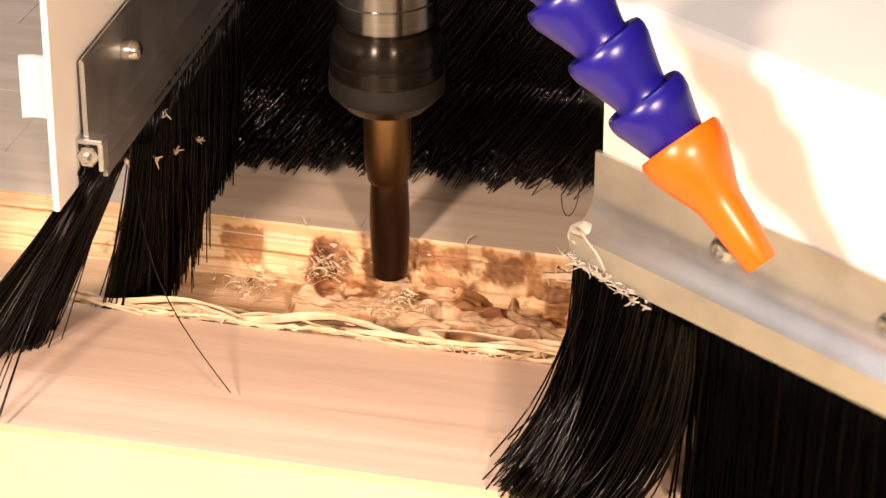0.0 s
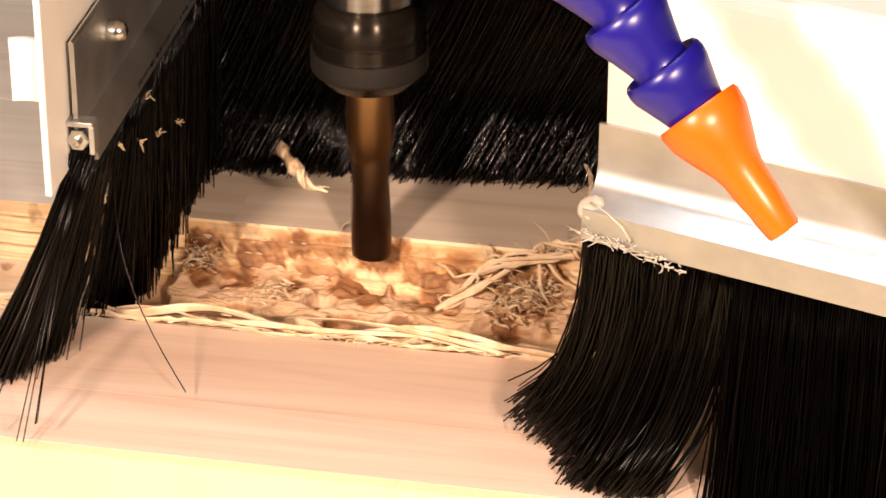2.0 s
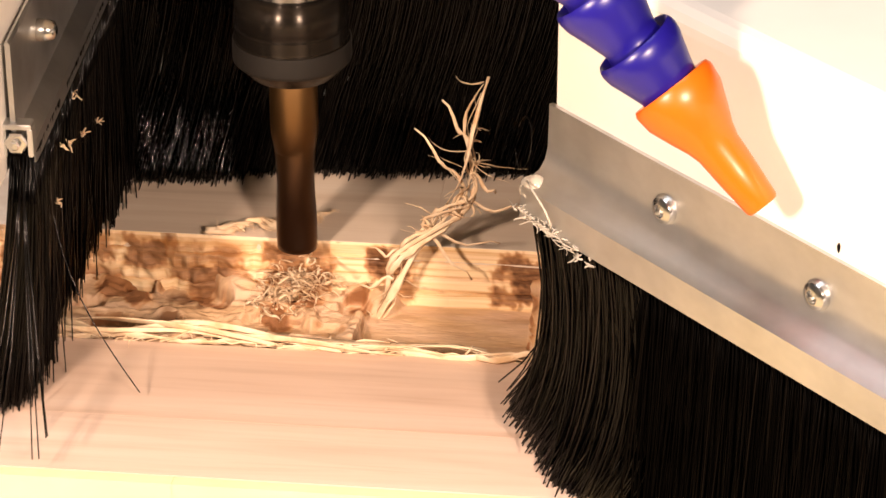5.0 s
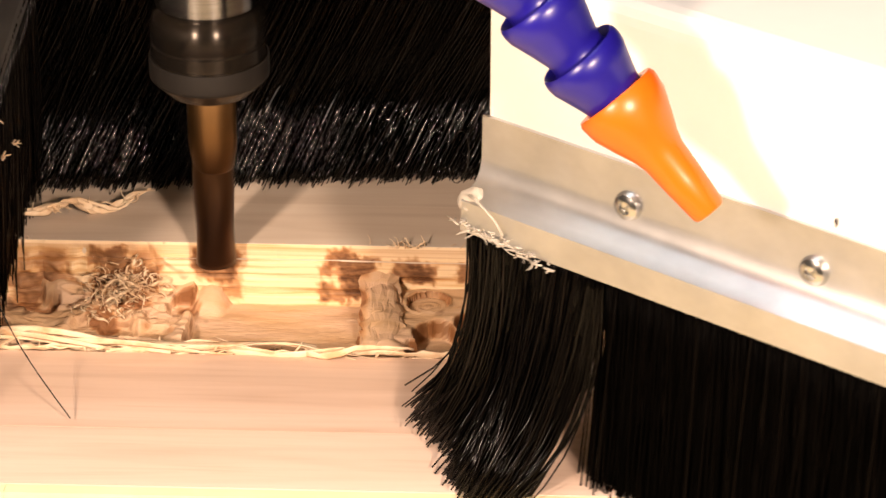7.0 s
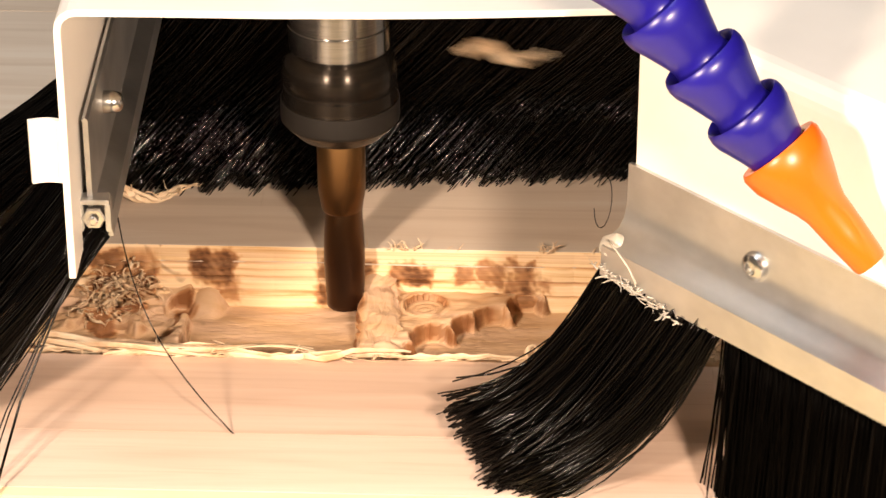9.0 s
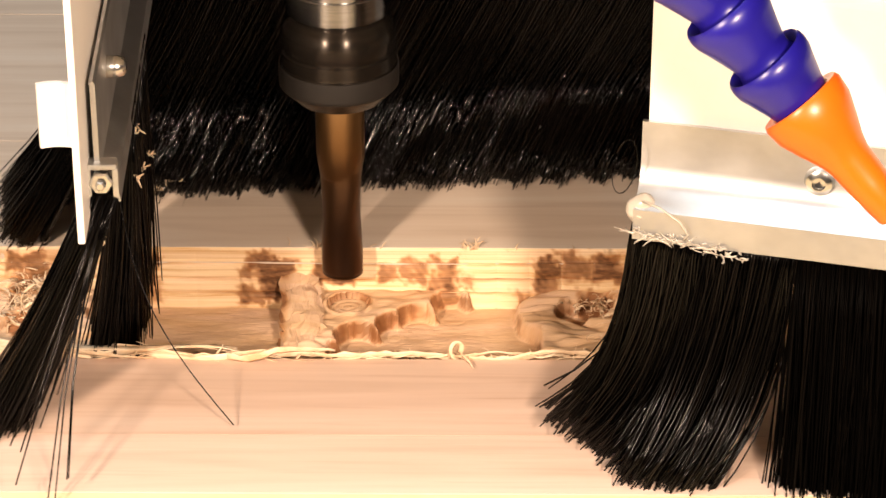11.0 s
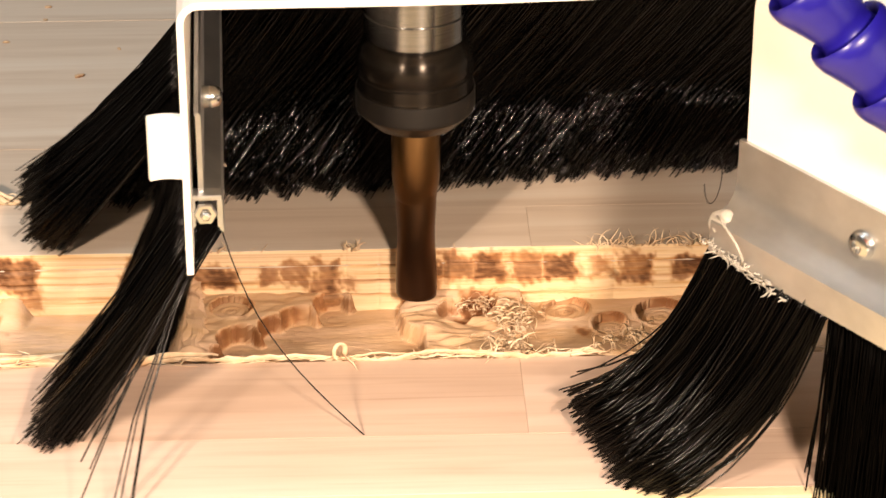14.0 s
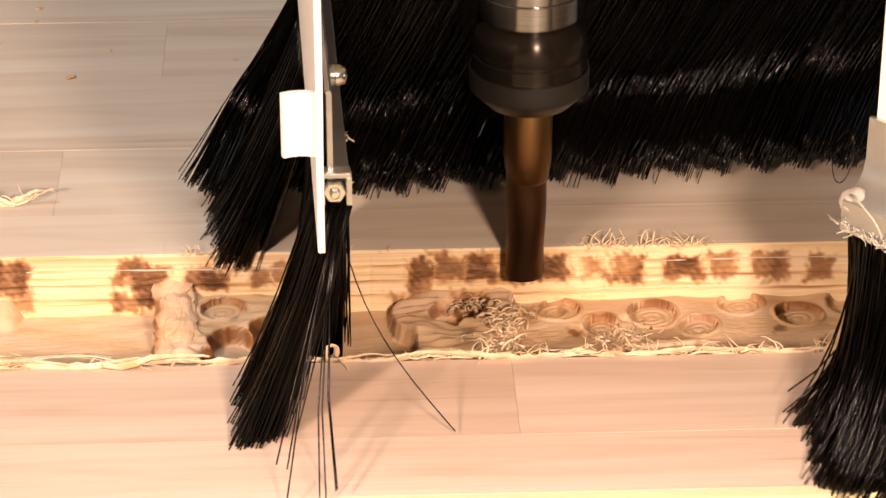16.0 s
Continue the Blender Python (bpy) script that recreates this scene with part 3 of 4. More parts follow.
    for v in bm.verts:
        k, y = v.co.z, v.co.y
        top = float(np.interp(y, (-0.017, -0.0145, -0.006, 0.0183), (0.0014, 0.0046, 0.0068, 0.0104)))
        v.co.z = k * (top - 0.0010 * (v.co.x / 0.006) ** 2)
        v.co.x = v.co.x * (1 - 0.22 * k) - 0.10 * y * k
        swirl = math.sin(v.co.z * 2300 + 5 * math.sin(y * 210) + v.co.x * 500)
        v.co += noise.noise_vector(v.co * 180) * 0.0011 + noise.noise_vector(v.co * 800) * 0.0005
        v.co.x += 0.0006 * swirl
        v.co.y -= 0.0007 * swirl
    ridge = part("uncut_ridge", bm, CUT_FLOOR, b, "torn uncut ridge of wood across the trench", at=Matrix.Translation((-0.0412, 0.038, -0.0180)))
    # left face: burnt stripes, and the shadow on that side coloured in with them
    co = np.array([v.co for v in ridge.data.vertices])
    burn(ridge.data, np.clip((-0.0036 - co[:, 0]) / 0.0015, 0, 1) * 0.75 * (0.55 + 0.45 * np.sin(co[:, 2] * 1500 + co[:, 1] * 250)))


def tangled_shaving(name, label, seed, length, bow, ropes, wisps, width):
    """A rope of torn ribbons with side wisps, along x."""
    rng = random.Random(seed)
    n = 26

    def spine(u):
        return Vector((length * (u - 0.5), bow * 0.5 * math.sin(5 * u + 1), bow * (math.sin(6.3 * u + 0.6) + 0.5 * math.sin(13 * u + seed))))

    rope = None
    for s in range(ropes):
        ph, rad = rng.uniform(0, 6.28), width * rng.uniform(0.4, 1.2)
        u0, u1 = rng.uniform(0, 0.35), rng.uniform(0.65, 1.0)
        if s < 2:
            u0, u1 = 0.0, 1.0
        pts = []
        for k in range(n):
            u = u0 + (u1 - u0) * k / (n - 1)
            a = ph + (10 if s < 3 else 26) * u
            pts.append(tuple(spine(u) + Vector((rng.uniform(-1, 1) * 0.0006, math.cos(a) * rad, math.sin(a) * rad * (0.4 + 1.2 * math.sin(3.14 * u))))))
        wide = rng.uniform(0.0007, 0.0013) if s < 3 else rng.uniform(0.0003, 0.0007)
        t = Tubes()
        t.add(pts, [r * rng.uniform(0.6, 1.3) for r in taper(n, wide, 0.3)], 6, 0.16, 0.0, ph, rng.uniform(-5, 5))
        if rope:
            t.obj("ribbon", FIBRE, rope)
        else:
            rope = tagged(t.obj(name, FIBRE), label, "wood shaving", "shavings")
    if length > 0.05:
        # torn side branches
        for u, dx, dz, l in ((0.42, -0.45, -0.87, 0.020), (0.40, 0.25, -0.95, 0.022), (0.30, -0.2, 0.9, 0.009), (0.62, 0.5, 0.85, 0.021), (0.76, 0.6, 0.7, 0.016), (0.20, -0.5, 0.8, 0.013), (0.56, 0.3, -0.9, 0.017), (0.68, -0.3, -0.8, 0.010)):
            p = spine(u)
            pts = [tuple(p + Vector((dx * l * k / 7 + 0.0010 * math.sin(k * 1.3), 0.0006 * math.sin(k), dz * l * k / 7 + 0.0007 * math.sin(k * 0.9 + 1)))) for k in range(8)]
            t = Tubes()
            t.add(pts, [r * rng.uniform(0.7, 1.3) for r in taper(8, 0.0006, 0.4)], 6, 0.3, u)
            t.obj("side_strand", FIBRE, rope)
    t = Tubes()
    for _ in range(wisps):
        p = spine(rng.betavariate(2, 2))
        pts = curl(rng, p, length * rng.choice((0.04, 0.05, 0.07, 0.10, 0.18)), rng.uniform(0, 6.28), rng.uniform(-1.0, 1.0), rng.uniform(-0.7, 0.7), 8, rng.uniform(-0.4, 0.4), 0.5)
        t.add(pts, [r * rng.uniform(0.5, 1.3) for r in taper(8, rng.choice((0.00015, 0.0002, 0.0003, 0.0007)), 0.25)], 4, 0.3)
    t.obj("wisp_tangle", FIBRE, rope, "thin curled wisps of torn wood")["kind"] = "stuff"
    return rope


# ---------------------------------------------------------------- spindle
Y0 = 0.0504


def spindle():
    s = thing("spindle", "milling spindle with steel nose, black collet nut and cutter", "spindle")
    bm = bmesh.new()
    lathe(bm, [(0.0122, 0.0600), (0.0128, 0.0606), (0.0128, 0.0665), (0.0125, 0.0668), (0.0128, 0.0671), (0.0128, 0.082), (0.021, 0.0825), (0.021, 0.12), (0.034, 0.121), (0.034, 0.26)], 64)
    sharp(part("nose", bm, STEEL, s, "bright ground steel spindle nose", True))
    bm = bmesh.new()
    lathe(bm, [(0.0068, 0.0365), (0.0110, 0.0367), (0.0142, 0.0400), (0.0147, 0.0408), (0.0147, 0.0462), (0.0143, 0.0466), (0.0143, 0.0500), (0.0139, 0.0504), (0.0139, 0.0512), (0.0143, 0.0518), (0.0143, 0.0556), (0.0134, 0.0580), (0.0120, 0.0591), (0.0112, 0.0600)], 64)
    nut = sharp(part("collet_nut", bm, NUT_BLACK, s, "black collet nut with slots", True))
    band_bm = bmesh.new()
    lathe(band_bm, [(0.0143, 0.0402), (0.0149, 0.0409), (0.01495, 0.0414), (0.01495, 0.0456), (0.0149, 0.0461), (0.0144, 0.0464)], 64, cap=False)
    sharp(part("nut_collar", band_bm, COLLAR, nut, "dull dark grey lower collar of the nut", True))
    # black bars in place of the shade inside the nut's slots; no recess is cut
    for k in range(6):
        a = 2 * math.pi * k / 6
        slot_shade = bmesh.new()
        box(slot_shade, (-0.0013, -0.0002, 0.0470), (0.0013, 0.0008, 0.0548), 0.0003)
        part("slot_shade", slot_shade, BACKING, nut, at=Matrix.Rotation(a, 4, "Z") @ Matrix.Translation((0, -0.01455, 0)))
    bm = bmesh.new()
    lathe(bm, [(0.0058, 0.0405), (0.0061, 0.040), (0.0061, 0.0215), (0.0059, 0.0190), (0.0055, 0.0168), (0.0053, 0.0152), (0.0050, 0.0146), (0.0040, 0.0142)], 48)
    bit = sharp(part("router_bit", bm, CARBIDE, s, "heat-browned cylindrical cutter shank", True), 50)
    bm = bmesh.new()
    # two-fluted body: a twisted cross-section
    n, m = 40, 26
    rings = []
    for j in range(m):
        z = 0.0205 - 0.0335 * j / (m - 1)
        ring = []
        for k in range(n):
            a = 2 * math.pi * k / n
            g = abs(math.cos(a)) ** 1.6
            r = 0.0053 * (1 - 0.10 * (1 - g) * min(1, j / 4))
            ring.append(bm.verts.new((r * math.cos(a + z * 110), r * math.sin(a + z * 110), z)))
        rings.append(ring)
    for a, b in zip(rings, rings[1:]):
        for k in range(n):
            bm.faces.new((a[k], b[k], b[(k + 1) % n], a[(k + 1) % n]))
    bm.faces.new(rings[-1][::-1])
    bm.faces.new(rings[0])
    bmesh.ops.recalc_face_normals(bm, faces=bm.faces)
    part("fluted_body", bm, CARBIDE, bit, "dark spiral cutting flutes", True, Matrix.Translation((0.00035, 0.0002, 0)))
    return s, nut, bit


# ---------------------------------------------------------------- dust shoe


def bristles(rng, x0, x1, length, rows, pitch, depth, radius, sweep=0.10, spread=0.05, ragged=0.03, bend_y=0.0, axis="x", bow=0.0):
    """Bristles that hang from a line at z = 0, swept to -x at their tips."""
    t = Tubes()
    n = 16 if bow else 6
    pitch *= 4 if rows == 1 else 1
    count = int((x1 - x0) / pitch)
    for r in range(rows):
        for k in range(count):
            u = x0 + (k + rng.random()) * pitch
            w = (r / max(1, rows - 1) - 0.5) * depth + rng.uniform(-1, 1) * depth / max(rows, 6)
            if rows == 1:
                w += depth * 0.55
            l = length * (1 + rng.uniform(-ragged, ragged))
            sx = sweep * (1 + rng.gauss(0, 0.25)) + rng.gauss(0, spread * 0.35)
            tx, ty = rng.gauss(0, spread * 0.45), rng.gauss(0, spread * 0.5)
            own = bow * max(0.2, rng.gauss(1.0, 0.13))
            pts = []
            for i in range(n):
                s = i / (n - 1)
                a = u + l * (-sx * s * s + tx * s)
                c = w + l * (ty * s + bend_y * s * s)
                # leaning back first, then a short bend forwards by the slope given in bow
                g = min(1.0, max(0.0, (s - 0.61) / 0.14))
                c += (0.32 * bow - 0.15) * length - 0.017 + 0.15 * l * s - own * l * (0.07 * g * g + max(0.0, s - 0.75)) if bow else 0.0
                pts.append((a, c, -l * s * (1 - 0.25 * sx * sx * s)) if axis == "x" else (c - l * sx * s * s, u + l * ty * s, -l * s * (1 - 0.25 * sx * sx * s)))
            t.add(pts, [radius] * (n - 1) + [radius * 0.8], 3, 1.0, rng.uniform(0, 3))
    return t


def screw(name, parent, at, head=0.0034):
    bm = bmesh.new()
    lathe(bm, [(head, 0.0), (head, 0.0006), (head * 0.86, 0.0016), (head * 0.5, 0.0022), (head * 0.45, 0.0022), (head * 0.40, 0.0012), (0.0002, 0.0010)], 28, cap=False)
    ob = part(name, bm, ZINC, parent, "zinc-plated domed screw head", True, at)
    return sharp(ob)


def hex_bolt(parent, at):
    bm = bmesh.new()
    lathe(bm, [(0.0026, 0.0), (0.0028, 0.0004), (0.0028, 0.0022), (0.0024, 0.0027), (0.0012, 0.0027), (0.0012, 0.0036), (0.0008, 0.0040)], 6)
    return part("bolt", bm, ZINC, parent, "zinc-plated hexagonal bolt head", False, at)


STRAY_LENGTH, STRAY_ROOT = 0.0718, Vector((-0.0500, -0.052, 0.050))
HINGE = (0.0709, -0.0780)
BACK_YAW, LEFT_YAW = 5.0, 2.0


def dust_shoe():
    shoe = thing("dust_shoe", "white plastic dust shoe with aluminium rails and black bristles", "dust shoe")
    rng = random.Random(21)
    # cover with the folded left side
    bm = bmesh.new()
    line = [(-0.0565, 0.0475)] + [(-0.0565, 0.065), (-0.0563, 0.088)] + [(-0.0523 - 0.004 * math.cos(a), 0.1070 + 0.004 * math.sin(a)) for a in (0, 0.4, 0.8, 1.2, 1.57)]
    line += [(x, 0.1112 - 0.0012 * math.sin(3.14 * (x + 0.05) / 0.13) + 0.008 * (x + 0.05)) for x in (-0.03, -0.01, 0.01, 0.03, 0.05, 0.068)]
    extrude_profile(bm, band(line, 0.0016), -0.0970, 0.060, "y")
    cover = part("cover", bm, WHITE, shoe, "bent white plastic cover sheet", at=Matrix.Translation((0.0012, 0, 0)) @ Matrix.Rotation(radians(LEFT_YAW), 4, "Z"))
    bevel = cover.modifiers.new("bevel", "BEVEL")
    bevel.width, bevel.segments, bevel.limit_method = 0.0003, 2, "ANGLE"
    left = Matrix.Translation((-0.0508, -0.0855, 0)) @ Matrix.Rotation(radians(LEFT_YAW), 4, "Z")
    # little white tab outside
    bm = bmesh.new()
    tab = [(-0.0020 - 0.0078 * u, 0.0010 * math.sin(3.1 * u)) for u in (0, 0.2, 0.4, 0.6, 0.8, 1)]
    prof = band(tab, 0.0013)
    lo = [bm.verts.new((x, y, 0.0650)) for x, y in prof]
    hi = [bm.verts.new((x, y, 0.0800)) for x, y in prof]
    for k in range(len(prof)):
        bm.faces.new((lo[k], lo[(k + 1) % len(prof)], hi[(k + 1) % len(prof)], hi[k]))
    bm.faces.new(lo[::-1])
    bm.faces.new(hi)
    bmesh.ops.recalc_face_normals(bm, faces=bm.faces)
    part("tab", bm, WHITE, shoe, "small curved white plastic tab", at=left @ Matrix.Translation((0.0004, -0.010, 0.0045)))
    # left rail: flat bar with a lip
    bm = bmesh.new()
    rail = [(0.0008, 0.0790), (0.0012, 0.0785), (0.0012, 0.0570), (0.0050, 0.0540), (0.0054, 0.0500)]
    extrude_profile(bm, band(rail, 0.0012), 0.002, 0.125, "y")
    lrail = part("side_rail", bm, ALU, shoe, "grey aluminium bristle rail", at=left)
    # end clip and bolts
    bm = bmesh.new()
    for lo, hi in (((-0.0010, 0.0, 0.0588), (0.0056, 0.004, 0.0600)), ((0.0046, 0.0, 0.0520), (0.0058, 0.004, 0.0590)), ((-0.0012, 0.0, 0.0520), (-0.0002, 0.004, 0.0590))):
        box(bm, lo, hi, 0.0002)
    part("end_clip", bm, ALU, lrail, at=Matrix.Identity(4))
    hex_bolt(lrail, Matrix.Translation((0.0020, 0.0022, 0.0555)) @ Matrix.Rotation(radians(90), 4, "X"))
    bm = bmesh.new()
    lathe(bm, [(0.0026, 0), (0.0026, 0.0030), (0.0021, 0.0046), (0.001, 0.0052)], 24)
    part("bolt", bm, ZINC, lrail, "rounded zinc bolt end", True, Matrix.Translation((0.0012, 0.030, 0.0700)) @ Matrix.Rotation(radians(90), 4, "Y"))
    bundles = []
    # left bristles
    for u0, u1, gain, early in ((0.000, 0.010, 1.0, 1.0), (0.010, 0.022, 0.95, 0.8), (0.020, 0.031, 0.9, 1.0), (0.039, 0.052, 0.08, -3.0), (0.050, 0.070, 0.05, -6.0), (0.070, 0.088, 0.05, -7.0), (0.090, 0.106, 1.2, 0.1), (0.105, 0.122, 1.3, 0.1)):
        t = bristles(rng, u0, u1, 0.0675, 14, 0.00030, 0.0050, 0.00022, sweep=0.07, spread=0.05, axis="y")
        if u0 == 0:
            for _ in range(7):
                l, s = rng.uniform(0.85, 1.0), rng.uniform(-0.004, 0.013)
                t.add([(0, 0.001, 0), (s * 0.2, -0.005 * l, -0.022 * l), (s * 0.55, -0.015 * l, -0.044 * l), (s, -0.030 * l, -0.061 * l)], [0.0002] * 4, 4)
        ob = t.obj("side_bristles", BRISTLE, shoe, "black nylon bristles swept sideways")
        bundles.append((ob, left @ Matrix.Translation((0.0030, 0, 0.0525)), 0.0525, 0.0675, gain * 0.9, early))
    # back bristles under a black backing strip
    back = Matrix.Translation((0.02, 0.0600, 0)) @ Matrix.Rotation(radians(BACK_YAW), 4, "Z")
    bm = bmesh.new()
    box(bm, (-0.074, 0.003, 0.050), (0.13, 0.007, 0.1030), 0.0008)
    part("back_strip", bm, BACKING, shoe, "black backing strip above the rear bristles", at=back)
    t = bristles(rng, -0.073, 0.125, 0.052, 3, 0.00042, 0.003, 0.00018, sweep=0.02, spread=0.05)
    t.obj("upper_bristles", DULL_BRISTLE, shoe, "dense black bristles of the rear curtain", at=back @ Matrix.Translation((0, 0.0, 0.102)))
    for k in range(18):
        u0 = -0.073 + k * 0.011
        t = bristles(rng, -0.006, 0.006, 0.074, 7, 0.00034, 0.004, 0.00020, sweep=0.10, spread=0.030, ragged=0.012, bow=0.58)
        ob = t.obj("rear_bristles", GLOSSY_BRISTLE, shoe, "black nylon bristles of the rear curtain")
        bundles.append((ob, back @ Matrix.Translation((u0 + 0.0055, 0, 0.0570)), 0.0570, 0.0722, rng.uniform(0.97, 1.03), 1.0))
    # stray bristle
    t = Tubes()
    n = 14
    t.add([(0.006 * math.sin(3.14 * k / n), 0.004 * math.sin(3.14 * k / n), -STRAY_LENGTH * k / n) for k in range(n + 1)], [0.0002] * (n + 1), 4)
    stray = t.obj("stray_bristle", BRISTLE, shoe, "single stray black bristle")
    # flakes of wood caught in the bristles
    hung = [ob for ob, *_ in bundles[2:6]]
    for host, x, y, z, size in ((hung[0], 0.0030, 0.030, -0.012, 0.0018), (hung[1], 0.0034, 0.040, -0.016, 0.0015), (hung[1], 0.0034, 0.046, -0.006, 0.0013), (hung[2], 0.0036, 0.056, -0.022, 0.0014), (hung[0], 0.0034, 0.024, -0.024, 0.0012),
                                (hung[3], 0.0034, 0.076, -0.028, 0.0014), (shoe, 0.068, 0.036, 0.098, 0.0013), (shoe, 0.083, 0.0375, 0.090, 0.0010)):
        t = Tubes()
        for _ in range(5):
            pts = curl(rng, (rng.uniform(-1, 1) * size * 0.4, 0, rng.uniform(-1, 1) * size * 0.4), size * rng.uniform(0.8, 1.8), rng.uniform(0, 6.28), rng.uniform(-1.2, 1.2), rng.uniform(-0.6, 0.6), 5, 0.0, 0.5)
            t.add(pts, taper(5, size * 0.22, 0.4), 4, 0.35)
        t.obj("wood_flake", FIBRE, host, "small pale wood flake caught in the bristles", at=Matrix.Translation((x, y, z)))
    # right flap
    bm = bmesh.new()
    line = [(0.0008, 0.0500), (0.0008, 0.0995)] + [(0.0048 - 0.004 * math.cos(a), 0.1000 + 0.004 * math.sin(a)) for a in (0.3, 0.7, 1.1, 1.57)] + [(0.03, 0.1050), (0.085, 0.1070)]
    extrude_profile(bm, band(line, 0.0016), 0.001, 0.17, "x")
    flap = part("side_flap", bm, WHITE, shoe, "flexible white plastic side flap of the dust shoe")
    bm = bmesh.new()
    rail = [(-0.0006, 0.0682), (-0.0008, 0.0580), (-0.0016, 0.0548), (-0.0034, 0.0524), (-0.0064, 0.0512), (-0.0082, 0.0500), (-0.0086, 0.0430)]
    extrude_profile(bm, band(rail, 0.0011), -0.0002, 0.168, "x")
    sharp(part("flap_rail", bm, ALU, flap, "bent aluminium bristle rail", True), 50)
    for x in (0.0395, 0.086, 0.1325):
        screw("screw", flap, Matrix.Translation((x, -0.0012, 0.0588)) @ Matrix.Rotation(radians(90), 4, "X"))
    # blob and drips of glue at the free end
    bm = bmesh.new()
    bmesh.ops.create_uvsphere(bm, u_segments=20, v_segments=12, radius=0.0038)
    for v in bm.verts:
        v.co = Vector((v.co.x * 0.95, v.co.y * 0.8, v.co.z * 0.95)) + noise.noise_vector(v.co * 300) * 0.0009
    part("glue_blob", bm, GLUE, flap, "milky blob of hot-melt glue", True, Matrix.Translation((0.0012, -0.0060, 0.0490)))
    t = Tubes()
    for _ in range(80):
        u = rng.uniform(-0.001, 0.026)
        pts = curl(rng, (u, -0.009 - rng.uniform(0, 0.0015), 0.0450 - 0.10 * u + rng.uniform(-0.0012, 0.0012)), rng.uniform(0.0015, 0.0045), rng.uniform(-0.5, 3.6), rng.uniform(-0.6, 0.6), rng.uniform(-0.5, 0.5), 6)
        t.add(pts, taper(6, rng.uniform(0.00015, 0.0004)), 5, 0.6)
    t.add([(0.002, -0.009, 0.0525), (0.006, -0.0105, 0.0522), (0.0105, -0.0108, 0.0495), (0.0125, -0.0105, 0.0465), (0.0115, -0.0098, 0.0445)], [0.00027] * 5, 6)
    t.obj("glue_threads", GLUE, flap, "drips and threads of dried glue")
    t = Tubes()
    t.add([(-0.0030 - 0.0026 * math.cos(a) - 0.0010 * math.sin(a), -0.006, 0.0590 - 0.0068 * math.sin(a)) for a in [0.4 + 0.36 * k for k in range(16)]], [0.00012] * 16, 4)
    t.obj("loose_hair", BRISTLE, flap)
    ends = []
    # free end: narrow tufts that the board bends over, each of its own
    for k in range(11):
        u = 0.0012 + 0.0033 * k
        f = k / 10
        reach = 0.0555 + 0.0062 * min(1, 2 * f)
        t = Tubes()
        for _ in range(100 if k > 1 else 60):
            p0 = Vector((rng.uniform(-0.0020, 0.0020), rng.uniform(-0.0026, 0.0026), 0))
            l = reach * (1 + rng.gauss(0, 0.022))
            bow, fx, fy = 0.0088 * rng.gauss(1, 0.22), rng.gauss(0, 0.030), rng.gauss(0, 0.045)
            if rng.random() < (0.22 if k < 2 else 0.03):
                fx, fy, l = fx * 1.9, fy * 1.8, l * rng.uniform(0.85, 1.0)
            pts = []
            for i in range(9):
                s = i / 8
                b = s ** 1.35 * (1 - s) * 3.6
                pts.append(tuple(p0 + Vector((bow * b + fx * l * s, fy * l * s, -l * s))))
            t.add(pts, [0.00024] * 8 + [0.00021], 4, 1.0, rng.uniform(0, 3))
        ob = t.obj("bristle_tuft", TUFT, flap, "tuft of black nylon bristles bent over the board")
        ends.append((ob, u, f, reach))
    for u0, u1, sweep, gain, rows, length in ((0.0355, 0.060, 0.0, -0.03, 10, 0.090), (0.031, 0.043, 0.08, 0.45, 1, 0.084), (0.058, 0.090, 0.02, 0.08, 10, 0.090), (0.088, 0.125, 0.02, 0.06, 10, 0.090), (0.122, 0.165, 0.02, 0.05, 10, 0.090)):
        mid = (u0 + u1) / 2
        t = bristles(rng, u0 - mid, u1 - mid, length, rows, 0.00034, 0.005, 0.00021, sweep=sweep, spread=0.06, ragged=0.03)
        ob = t.obj("flap_bristles", DULL_BRISTLE, flap, "black nylon bristles hanging from the flap rail")
        ends.append((ob, mid, gain, 0.0))
    # dark speck on the flap
    bm = bmesh.new()
    bmesh.ops.create_icosphere(bm, subdivisions=1, radius=0.0009)
    for v in bm.verts:
        v.co = Vector((v.co.x * 0.5, v.co.y * 0.3, v.co.z * 1.4)) + noise.noise_vector(v.co * 900) * 0.0002
    part("speck", bm, BACKING, flap, "dark speck of dirt", at=Matrix.Translation((0.0895, -0.0002, 0.0705)))
    return shoe, flap, bundles, ends, stray


# ---------------------------------------------------------------- air nozzle


